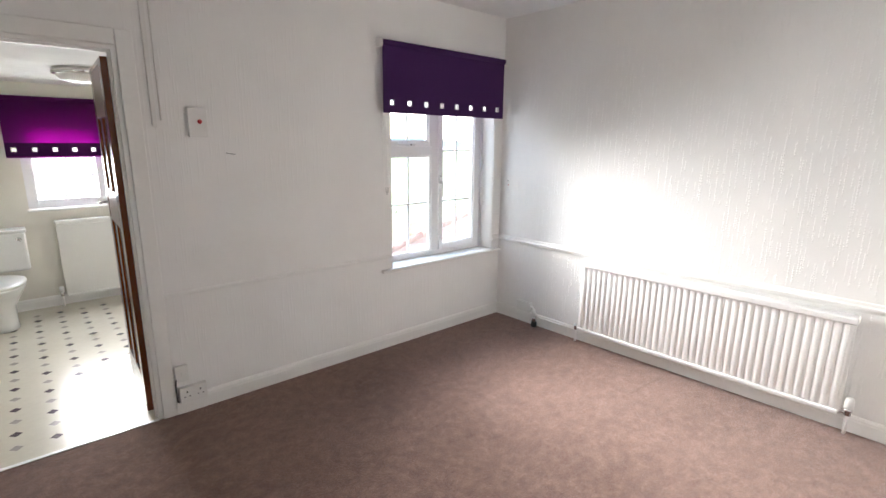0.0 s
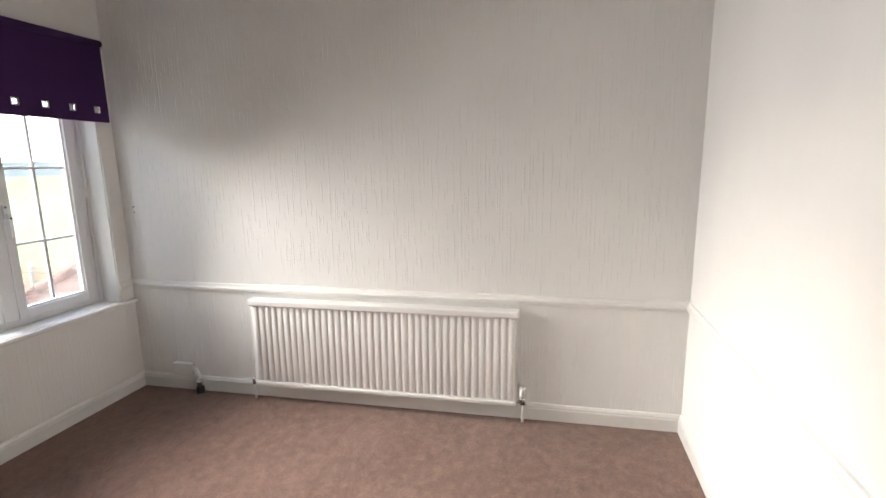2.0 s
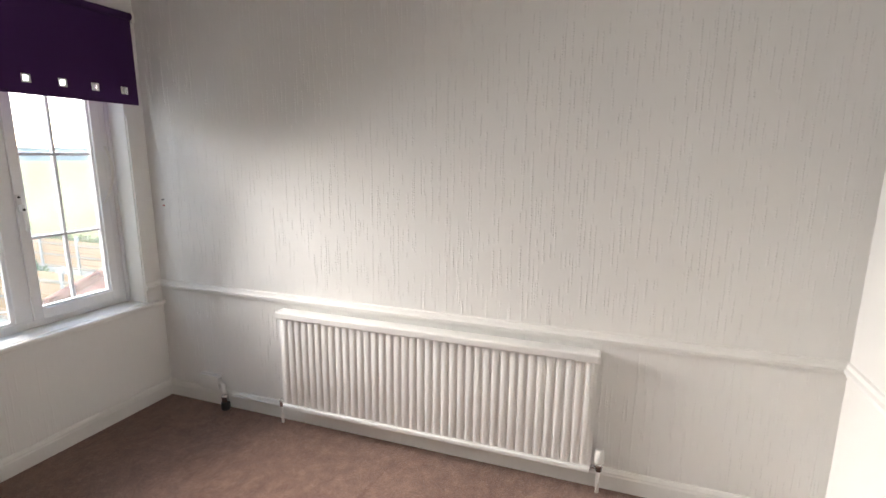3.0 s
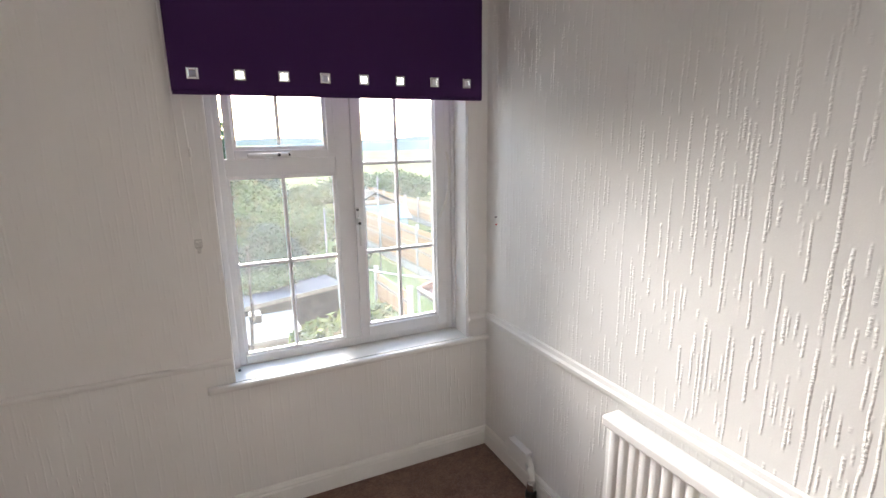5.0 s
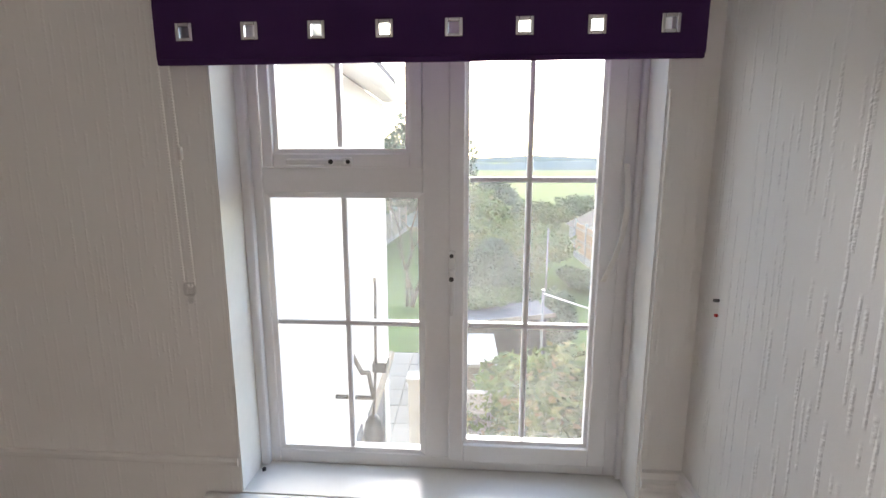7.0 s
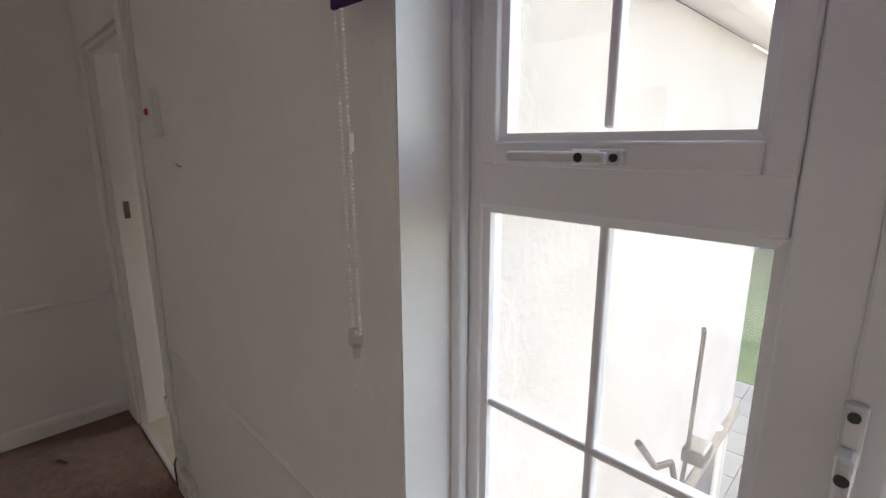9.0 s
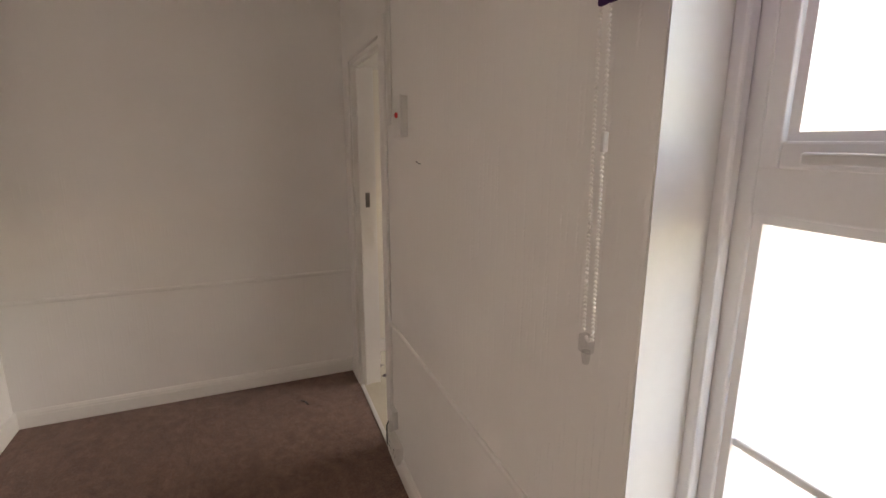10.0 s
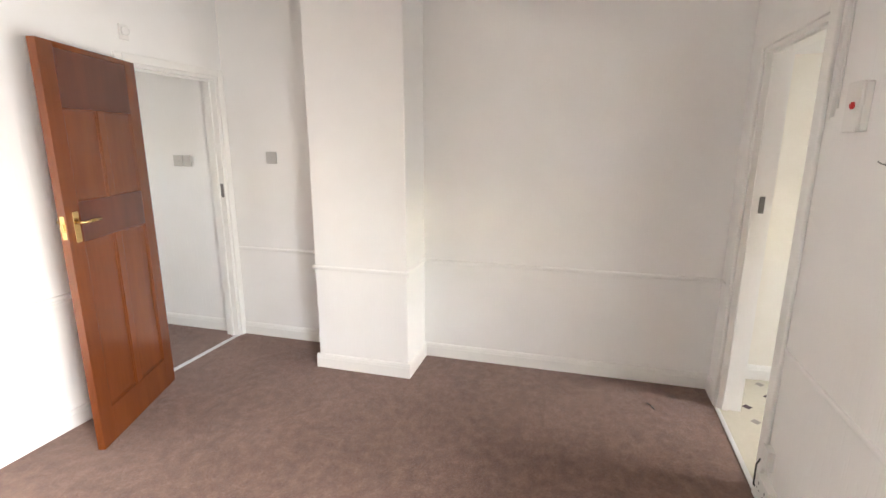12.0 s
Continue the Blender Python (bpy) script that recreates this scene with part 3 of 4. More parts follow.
roller_blind(FN @ pose(u(2.227), -0.052, 0), 1.293, 1.861, 2.350, BLIND, BLIND, 8, 0.076, 0.1622, 1.31,
             "dark purple roller blind with square metal eyelets, half lowered")


# ---- radiators and pipes ----
def radiator(at, length, height, flutes, label, fluted=True):
    """Pressed steel panel: upright flutes under a capped top, on a back sheet."""
    t = thing("radiator", at, label, "radiator")
    bm = bmesh.new()
    pitch = (length - 0.03) / flutes
    prof = [(0.0, 0.0), (0.010, -0.002)]
    if fluted:
        for i in range(flutes):
            x = 0.015 + pitch * i
            for f, d in ((0.08, 0.0), (0.15, 0.0035), (0.24, 0.0068), (0.36, 0.0085), (0.68, 0.0085), (0.80, 0.0068), (0.89, 0.0035), (0.96, 0.0)):
                prof.append((x + pitch * f, -0.002 - d))
    prof += [(length - 0.010, -0.002), (length, 0.0)]
    zs = [(0.018, 0.1), (0.034, 1.0), (height - 0.055, 1.0), (height - 0.036, 0.1)]
    grid = [[bm.verts.new((x, -0.002 + (y + 0.002) * k if y < -0.002 else y, z)) for x, y in prof] for z, k in zs]
    for a, b in zip(grid, grid[1:]):
        for i in range(len(prof) - 1):
            f = bm.faces.new((a[i], a[i + 1], b[i + 1], b[i]))
            f.smooth = True
    part("front_panel", bm, RADIATOR, t)
    part("bottom_edge", box(bmesh.new(), 0.006, length - 0.006, -0.022, 0.02, 0, 0.026, 0.007, 3), RADIATOR, t)
    part("top_cap", box(bmesh.new(), -0.008, length + 0.008, -0.026, 0.058, height - 0.042, height, 0.010, 3), RADIATOR, t)
    part("back_panel", boxes((0.0, length, 0.002, 0.022, 0.012, height - 0.045), bevel=0.004), RADIATOR, t)
    for x in (0.18, length - 0.22):
        part("bracket", boxes((x, x + 0.04, 0.022, 0.06, 0.08, height - 0.1), bevel=0.002), RADIATOR, t)
    return t


RX = 0.066
rad = radiator(FE @ pose(3.105 - 2.150, -RX, 0.113), 1.752, 0.597, 39, "white fluted panel radiator low on the wall, below the dado rail")
vs = bmesh.new()
pipe(vs, [(3.105 - 0.362, -RX + 0.01, 0.0), (3.105 - 0.362, -RX + 0.01, 0.12)], 0.0095)
part("feed_pipe", vs, GLOSS, rad, at=rad.matrix_world.inverted() @ FE)
vb = bmesh.new()
lathe(vb, [(0.012, 0.115), (0.017, 0.118), (0.017, 0.140), (0.020, 0.142), (0.020, 0.158), (0.016, 0.160)], pose(3.105 - 0.362, -RX + 0.01, 0))
tube(vb, (3.105 - 0.362, -RX + 0.01, 0.132), (3.105 - 0.410, -RX + 0.01, 0.132), 0.010)
valve = part("valve_body", vb, CHROME, rad, "chrome valve body", at=rad.matrix_world.inverted() @ FE)
vc = lathe(bmesh.new(), [(0.018, 0.160), (0.023, 0.163), (0.023, 0.200), (0.020, 0.222), (0.012, 0.228)], pose(3.105 - 0.362, -RX + 0.01, 0))
part("valve_cap", vc, PLASTIC, valve, "white valve cap")
lv = bmesh.new()
pipe(lv, [(3.105 - 2.170, -RX + 0.01, 0.0), (3.105 - 2.170, -RX + 0.01, 0.132), (3.105 - 2.140, -RX + 0.01, 0.132)], 0.0085)
part("feed_pipe", lv, GLOSS, rad, at=rad.matrix_world.inverted() @ FE)
lc = lathe(bmesh.new(), [(0.011, 0.105), (0.015, 0.108), (0.015, 0.150), (0.010, 0.156)], pose(3.105 - 2.170, -RX + 0.01, 0))
part("lockshield", lc, CHROME, rad, "chrome lockshield valve", at=rad.matrix_world.inverted() @ FE)


# ---- sockets, switches and alarm ----
def plate_box(name, at, w, h, d, label, category, mat=PLASTIC, rocker=0, outlets=0):
    t = thing(name, at, label, category)
    part("back_box", box(bmesh.new(), 0, w, -d * 0.7, 0, 0, h, 0.004), mat, t)
    part("face_plate", box(bmesh.new(), -0.002, w + 0.002, -d, -d * 0.7, -0.002, h + 0.002, 0.003), mat, t)
    for i in range(rocker):
        x = w * (i + 0.5) / rocker
        part("rocker", box(bmesh.new(), x - 0.006, x + 0.006, -d - 0.004, -d, h / 2 - 0.012, h / 2 + 0.012, 0.002), mat, t)
    for i in range(outlets):
        x = w * (i + 0.5) / outlets
        hole = part("socket_holes", boxes((x - 0.004, x + 0.004, -d - 0.0006, -d + 0.002, h * 0.62, h * 0.62 + 0.012), (x - 0.018, x - 0.010, -d - 0.0006, -d + 0.002, h * 0.34, h * 0.34 + 0.006), (x + 0.010, x + 0.018, -d - 0.0006, -d + 0.002, h * 0.34, h * 0.34 + 0.006)), BLACK, t)
        tagged(hole, kind="stuff")
    return t


plate_box("wall_socket", FE @ pose(0.285, 0, 0.112), 0.150, 0.088, 0.040, "white surface-mounted outlet box above the skirting", "socket")
pl = thing("pipe_stub", FE @ pose(0.498, -0.050, 0), "chrome capped pipe stub with a black collar on the carpet", "pipe")
part("collar", lathe(bmesh.new(), [(0.026, 0.0), (0.028, 0.005), (0.026, 0.045), (0.022, 0.050)]), BLACK, pl)
part("stub", lathe(bmesh.new(), [(0.018, 0.049), (0.021, 0.053), (0.021, 0.092), (0.017, 0.098)]), CHROME, pl)
cv = bmesh.new()
pipe(cv, [(0.43, -0.022, 0.175), (0.470, -0.034, 0.150), (0.496, -0.048, 0.100)], 0.016)
solid("cable_cover", cv, PLASTIC, FE, "white flexible cable cover between outlet and stub", "cable")
pp = bmesh.new()
pipe(pp, [(0.535, -0.026, 0.086), (0.92, -0.026, 0.086)], 0.006)
solid("surface_pipe", pp, GLOSS, FE, "thin white painted pipe along the skirting", "pipe")
plate_box("wall_socket", FN @ pose(u(0.715), -0.0, 0.078), 0.150, 0.095, 0.040, "white surface-mounted socket on the skirting", "socket", outlets=2)
plate_box("junction_box", FN @ pose(u(0.702), -0.0, 0.215), 0.070, 0.100, 0.030, "small white junction box above a socket", "socket", rocker=1)
cb = bmesh.new()
pipe(cb, [(u(0.702), -0.03, 0.235), (u(0.694), -0.04, 0.20), (u(0.696), -0.04, 0.10), (u(0.705), -0.03, 0.085)], 0.004)
solid("cable", cb, BLACK, FN, "short black cable beside the socket", "cable")
al = plate_box("alarm_unit", FN @ pose(u(0.918), 0, 1.672), 0.098, 0.160, 0.034, "white wall-mounted alarm unit with a red light", "alarm")
part("red_light", lathe(bmesh.new(), [(0.012, 0.0), (0.012, 0.006), (0.006, 0.010)], pose(0.058, -0.034, 0.085, 90)), RED, al, "red lens")
tr = thing("cable_trunking", FN @ pose(u(0.752), 0, 0), "white plastic cable trunking down the wall", "trunking")
part("channel", box(bmesh.new(), -0.012, 0.012, -0.012, 0, 1.73, HEIGHT, 0.002), PLASTIC, tr)
part("lid", box(bmesh.new(), -0.009, 0.013, -0.016, -0.012, 1.72, HEIGHT - 0.001, 0.002), PLASTIC, tr)
part("cable", pipe(bmesh.new(), [(0.034, -0.006, 1.76), (0.036, -0.005, HEIGHT)], 0.004), PLASTIC, tr)
plate_box("light_switch", FW @ pose(0.352, 0, 1.462), 0.088, 0.088, 0.012, "aged grey-white square light switch plate", "switch", PLATE, rocker=1)
plate_box("light_switch", FW @ pose(-0.54, 0, 1.428), 0.088, 0.088, 0.012, "aged grey-white square light switch plate in the hall", "switch", PLATE, rocker=1)
plate_box("light_switch", FW @ pose(-0.44, 0, 1.428), 0.070, 0.088, 0.012, "aged grey-white square light switch plate in the hall", "switch", PLATE, rocker=1)
sn = thing("door_sensor", FS @ pose(LEN_S - 0.82, 0, 2.24), "small white plastic sensor above the door", "sensor")
part("base", box(bmesh.new(), -0.03, 0.03, -0.016, 0, 0, 0.09, 0.005), PLASTIC, sn)
part("lens", lathe(bmesh.new(), [(0.024, 0), (0.026, 0.012), (0.016, 0.028), (0.004, 0.032)], pose(0, -0.014, 0.05, 90)), OPAL, sn)
mk = thing("wall_hook", FE @ pose(0.095, 0, 1.262), "tiny metal screw hook with a red plug", "hook")
part("shank", tube(bmesh.new(), (0, 0, 0.045), (0, -0.012, 0.045), 0.004), STEEL, mk)
part("plug", tube(bmesh.new(), (0, 0, 0.008), (0, -0.006, 0.008), 0.004), RED, mk)


# ---- doors ----
def panel_door(at, width, height, label, swing, dark_rails=True, category="door"):
    """Four-panelled leaf: x from the hinge, front face at y = 0, back at 0.038."""
    t = thing("door_leaf", at, label, category)
    s, rail_z = 0.105, (0.20, 1.13, 1.33, height - 0.30)
    st = DOOR_WOOD
    dk = DARK_WOOD if dark_rails else DOOR_WOOD
    part("stile", box(bmesh.new(), 0, s, 0, 0.038, 0, height, 0.002), st, t)
    part("stile", box(bmesh.new(), width - s, width, 0, 0.038, 0, height, 0.002), st, t)
    part("bottom_rail", box(bmesh.new(), s, width - s, 0, 0.038, 0, rail_z[0], 0.002), st, t)
    part("lock_rail", box(bmesh.new(), s, width - s, 0, 0.038, rail_z[1], rail_z[2], 0.002), dk, t, "dark stained rail")
    part("top_rail", box(bmesh.new(), s, width - s, 0, 0.038, rail_z[3], height - 0.028, 0.002), dk, t, "dark stained rail")
    part("top_edge", box(bmesh.new(), s, width - s, 0, 0.038, height - 0.028, height, 0.002), st, t)
    c = width / 2
    for z0, z1 in ((rail_z[0], rail_z[1]), (rail_z[2], rail_z[3])):
        part("muntin", box(bmesh.new(), c - 0.028, c + 0.028, 0, 0.038, z0, z1, 0.002), st, t)
        for x0, x1 in ((s, c - 0.028), (c + 0.028, width - s)):
            field = part("panel", box(bmesh.new(), x0, x1, 0.011, 0.027, z0, z1), st, t)
            bd = bmesh.new()
            ring(bd, x0, x1, 0.004, 0.034, z0, z1, 0.010, 0.010, 0.010, 0.010, 0.003)
            part("panel_moulding", bd, st, field)
    return t


def lever(t, x, z, side, to):
    """Backplate and lever on one face; to: the way the lever points."""
    y = 0.0 if side < 0 else 0.038
    plate = part("backplate", boxes((x - 0.021, x + 0.021, min(y, y + side * 0.006), max(y, y + side * 0.006), z - 0.10, z + 0.055), bevel=0.002), BRASS, t, "brass handle plate")
    bm = bmesh.new()
    pipe(bm, [(x, y + side * 0.004, z), (x, y + side * 0.045, z), (x + to * 0.03, y + side * 0.052, z + 0.004), (x + to * 0.115, y + side * 0.05, z + 0.002)], 0.0085)
    part("lever_handle", bm, BRASS, plate, "brass lever handle")


leaf = panel_door(pose(0.450, -0.347, 0.004, 0, 0, 19.0) @ pose(0, -0.038, 0), 0.79, 2.09, "open brown stained wooden panel door with a brass lever", 1)
# the face towards the room is at y = 0.038
lever(leaf, 0.725, 1.235, 1, -1)
lever(leaf, 0.725, 1.235, -1, -1)
part("latch", box(bmesh.new(), 0.788, 0.802, 0.012, 0.027, 1.20, 1.235, 0.002), BRASS, leaf, "brass latch bolt")
part("latch_plate", box(bmesh.new(), 0.789, 0.7915, 0.008, 0.030, 1.16, 1.275, 0.001), BRASS, leaf)
for z in (0.22, 1.85):
    part("hinge", tube(bmesh.new(), (-0.006, 0.0, z), (-0.006, 0.0, z + 0.09), 0.006), BRASS, leaf)

bleaf = panel_door(FN @ pose(D1 - 0.018, THIN + 0.004, 0.008, 0, 0, 88.0), 0.70, 2.075, "open dark brown stained bathroom door with a steel lever", 1)
for side in (1, -1):
    y = 0.0 if side < 0 else 0.038
    plate = part("backplate", boxes((0.625, 0.665, min(y, y + side * 0.006), max(y, y + side * 0.006), 1.14, 1.30), bevel=0.002), CHROME, bleaf, "steel handle plate")
    bm = bmesh.new()
    pipe(bm, [(0.645, y + side * 0.004, 1.24), (0.645, y + side * 0.05, 1.24), (0.545, y + side * 0.052, 1.242)], 0.0085)
    part("lever_handle", bm, CHROME, plate, "steel lever handle")


# ---- hall ----
solid("hall_floor", boxes((-0.45, 1.3, -2.62, -0.62, -0.15, 0.0)), CARPET, Matrix.Identity(4), "brown carpet of the hall", "carpet", "structure")
solid("hall_wall_west", boxes((-2.2, -0.12, 0, 0.2, 0, HEIGHT)), PAPER_SOFT, FW, "plain white hall wall", "wall", "structure")
# the hole in this wall is added out of view to light the hall
solid("hall_wall_south", boxes((-0.62, 0.2, -2.75, -2.6, 0, HEIGHT), (0.5, 1.4, -2.75, -2.6, 0, HEIGHT), (0.2, 0.5, -2.75, -2.6, 0, 1.36), (0.2, 0.5, -2.75, -2.6, 1.74, HEIGHT)), PAPER_SOFT, Matrix.Identity(4), "plain white hall wall", "wall", "structure")
solid("hall_wall_east", boxes((1.22, 1.35, -2.6, -0.62, 0, HEIGHT)), PAPER_SOFT, Matrix.Identity(4), "plain white hall wall", "wall", "structure")
solid("hall_ceiling", boxes((-0.6, 1.4, -2.75, -0.805, HEIGHT, HEIGHT + 0.12)), CEILING, Matrix.Identity(4), "plain white ceiling of the hall", "ceiling", "structure")
moulding("baseboard", SKIRT, FW, -2.15, -0.121, SK)

# ---- bathroom ----
BX0, BX1, BY1, BTOP = -0.66, 2.05, 6.19, 2.16
solid("bathroom_floor", boxes((BX0 - 0.02, BX1 + 0.01, 3.208, BY1 + 0.02, -0.15, 0.0)), VINYL, Matrix.Identity(4), "cream vinyl floor with small diamond inlays", "floor", "structure")
bw = 0.16
wx0, wx1, wz0, wz1 = 0.275, 1.50, 0.985, 1.84
solid("bathroom_wall_north", boxes((BX0 - 0.16, wx0, BY1, BY1 + bw, 0, 2.3), (wx1, 2.06, BY1, BY1 + bw, 0, 2.3), (wx0, wx1, BY1, BY1 + bw, 0, wz0), (wx0, wx1, BY1, BY1 + bw, wz1, 2.3)), BATH_WALL, Matrix.Identity(4), "cream painted bathroom wall", "wall", "structure")
solid("bathroom_wall_west", boxes((BX0 - 0.16, BX0, 3.34, BY1, 0, 2.3)), BATH_WALL, Matrix.Identity(4), "cream painted bathroom wall", "wall", "structure")
solid("bathroom_wall_east", boxes((2.05, 2.062, 3.42, BY1 - 0.001, 0, 2.16)), BATH_WALL, Matrix.Identity(4), "cream painted bathroom wall", "wall", "structure")
solid("bathroom_ceiling", boxes((BX0 - 0.1, 2.06, 3.34, BY1 - 0.001, BTOP, BTOP + 0.1)), CEILING, Matrix.Identity(4), "plain white bathroom ceiling", "ceiling", "structure")
moulding("baseboard", SKIRT, pose(BX0, BY1, 0), 0, BX1 - BX0, "white painted bathroom skirting board")
moulding("baseboard", SKIRT, pose(BX0, 3.3, 0, 0, 0, 90), 0, 2.88, "white painted bathroom skirting board")

bwin = thing("window_2", pose(0, BY1, 0), "white plastic bathroom window with glazing bars", "window", "structure")
part("window_frame", ring(bmesh.new(), wx0, wx1, 0.06, 0.12, wz0, wz1, 0.085, 0.085, 0.085, 0.07), UPVC, bwin)
part("mullion", box(bmesh.new(), 0.862, 0.946, 0.06, 0.12, wz0 + 0.085, wz1 - 0.07, 0.004), UPVC, bwin)
part("window_sill", box(bmesh.new(), wx0 - 0.012, wx1 + 0.012, -0.030, 0.06, wz0 - 0.025, wz0 + 0.001, 0.008), GLOSS, bwin)
for a, b in ((wx0 + 0.085, 0.862), (0.946, wx1 - 0.085)):
    pane(bwin, a, b, wz0 + 0.085, wz1 - 0.07, 0.085)
    bar(bwin, (a + b) / 2 - 0.008, (a + b) / 2 + 0.008, wz0 + 0.085, wz1 - 0.07, 0.078, 0.10)
    for z in (1.295, 1.55):
        bar(bwin, a, b, z - 0.008, z + 0.008, 0.079, 0.099)
roller_blind(pose(0.180, BY1 - 0.045, 0), 1.33, 1.475, 2.02, BLIND_BATH, HEM_BATH, 9, 0.060, 0.152, 0, "bright purple roller blind with square eyelets, half lowered")
brad = radiator(pose(0.450, BY1 - 0.075, 0.09), 1.0, 0.78, 1, "flat white panel radiator under the bathroom window", fluted=False)
part("feed_pipe", pipe(bmesh.new(), [(-0.035, 0.01, -0.09), (-0.035, 0.01, 0.045), (0.01, 0.01, 0.045)], 0.009), GLOSS, brad)
part("valve_body", lathe(bmesh.new(), [(0.012, 0.0), (0.018, 0.004), (0.018, 0.04), (0.012, 0.045)], pose(-0.035, 0.01, 0.01)), CHROME, brad, "chrome valve")
part("valve_cap", lathe(bmesh.new(), [(0.018, 0.0), (0.022, 0.004), (0.020, 0.05), (0.012, 0.056)], pose(-0.035, 0.01, 0.056)), PLASTIC, brad)

wc = thing("toilet", pose(-0.033, 5.98, 0), "white ceramic toilet with a close-coupled cistern", "toilet")
cistern = part("cistern", box(bmesh.new(), -0.245, 0.245, 0.01, 0.205, 0.44, 0.80, 0.025, 3), CERAMIC, wc)
part("cistern_lid", box(bmesh.new(), -0.255, 0.255, 0.0, 0.207, 0.80, 0.83, 0.010, 3), CERAMIC, cistern)
part("flush_lever", lathe(bmesh.new(), [(0.022, 0), (0.022, 0.008), (0.012, 0.014)], pose(0.19, 0.008, 0.74, 90)), CHROME, cistern, "round chrome flush button")


def oval(bm, rows, seg=28):
    """Stacked egg-shaped rings: (half width, front, back, height)."""
    rings = []
    for w, fr, bk, z in rows:
        rg = []
        for i in range(seg):
            a = 2 * math.pi * i / seg
            y = math.sin(a)
            rg.append(bm.verts.new((w * math.cos(a), bk * y if y > 0 else fr * y, z)))
        rings.append(rg)
    for a, b in zip(rings, rings[1:]):
        for i in range(seg):
            f = bm.faces.new((a[i], a[(i + 1) % seg], b[(i + 1) % seg], b[i]))
            f.smooth = True
    bm.faces.new(list(reversed(rings[0])))
    bm.faces.new(rings[-1])
    return bm


part("bowl", oval(bmesh.new(), [(0.095, 0.17, 0.22, 0.0), (0.088, 0.15, 0.22, 0.06), (0.09, 0.15, 0.22, 0.20), (0.15, 0.24, 0.22, 0.31), (0.185, 0.31, 0.23, 0.38), (0.185, 0.31, 0.23, 0.40)]), CERAMIC, wc, at=pose(0, -0.24, 0))
part("seat", oval(bmesh.new(), [(0.185, 0.31, 0.22, 0.401), (0.192, 0.32, 0.22, 0.410), (0.190, 0.315, 0.22, 0.425), (0.165, 0.29, 0.20, 0.432)]), PLASTIC, wc, at=pose(0, -0.24, 0))
cl = thing("ceiling_light", pose(0.665, 4.72, BTOP), "round opal ceiling light with a metal rim", "light")
part("rim", lathe(bmesh.new(), [(0.175, -0.045), (0.190, -0.043), (0.192, -0.012), (0.180, 0.0)], seg=36), CHROME, cl)
part("diffuser", lathe(bmesh.new(), [(0.02, -0.105), (0.09, -0.098), (0.14, -0.080), (0.168, -0.050), (0.172, -0.044)], seg=36), OPAL, cl)

# ---- small wear in the room ----
def seam(a, b, label):
    a, b = Vector((*a, 0)), Vector((*b, 0))
    ang = math.degrees(math.atan2(b.y - a.y, b.x - a.x))
    ln = (b - a).length
    bm = extrude_profile(bmesh.new(), [(-0.012, 0.0), (-0.005, 0.0016), (0.0, 0.0004), (0.005, 0.0018), (0.012, 0.0)], 0, ln)
    return solid("carpet_seam", bm, CARPET, pose(a.x, a.y, 0, 0, 0, ang), label, "seam", "structure")


seam((-0.395, 2.166), (0.35, 2.168), "raised seam in the brown carpet")
seam((-0.395, 1.30), (0.30, 1.325), "raised seam in the brown carpet")
seam((3.55, 1.38), (2.95, 1.437), "raised seam in the brown carpet")
sc = bmesh.new()
pipe(sc, [(u(1.116), -0.0005, 1.580), (u(1.140), -0.0015, 1.574), (u(1.170), -0.0005, 1.571)], 0.0022, 6)
solid("wall_scuff", sc, STEEL, FN, "short dark scratch in the painted wall", "scratch")
fl2 = bmesh.new()
pipe(fl2, [(-0.10, 2.80, 0.004), (-0.07, 2.822, 0.006), (-0.03, 2.835, 0.004)], 0.004, 6)
solid("carpet_fluff", fl2, BLACK, Matrix.Identity(4), "scrap of dark fluff lying on the carpet", "fluff")

# ---- outside: rear wing ----
wing = thing("house_wing", Matrix.Identity(4), "white rendered rear wing of the house", "house", "structure")
part("side_wall", boxes((2.063, 2.252, 3.40, 6.36, GROUND, 2.14)), RENDER_COAT, wing)
part("end_wall", boxes((BX0 - 0.30, 2.224, BY1 + bw + 0.001, BY1 + bw + 0.02, GROUND, wz0), (BX0 - 0.30, wx0, BY1 + bw + 0.001, BY1 + bw + 0.02, wz0, 2.14), (wx1, 2.224, BY1 + bw + 0.001, BY1 + bw + 0.02, wz0, 2.14)), RENDER_COAT, wing)
part("fascia", box(bmesh.new(), 2.226, 2.36, 3.42, 6.48, 2.16, 2.27, 0.006), GLOSS, wing, "white painted eaves board")
part("roof", boxes((BX0 - 0.4, 2.35, 3.42, 6.47, 2.27, 2.36)), FELT, wing)
part("gutter", tube(bmesh.new(), (2.40, 3.44, 2.18), (2.40, 6.50, 2.18), 0.05), PLASTIC, wing, "white plastic gutter")
bd = extrude_profile(bmesh.new(), [(0.0, -0.05), (0.035, -0.03), (0.045, 0.02), (0.03, 0.05), (0.0, 0.05)], 0.0, 3.05)
part("sloping_ledge", bd, OLD_WOOD, wing, "weathered sloping ledge", at=pose(2.253, 6.42, -0.285, 0, 3.4, -90))
for y in (4.10, 5.05, 6.00):
    part("frame_board", box(bmesh.new(), 2.253, 2.276, y, y + 0.11, GROUND, -0.20 + 0.059 * (5.05 - y), 0.004), GLOSS, wing, "white painted upright board")
for y in (4.21, 5.16):
    part("panel", box(bmesh.new(), 2.253, 2.262, y + 0.001, y + 0.839, GROUND, -0.28 + 0.059 * (5.05 - y), 0.002), FELT, wing, "grey-blue panel below the ledge")
bk = thing("wall_bracket", Matrix.Identity(4), "rusty forked metal bracket with a lamp on the rendered wall", "bracket")
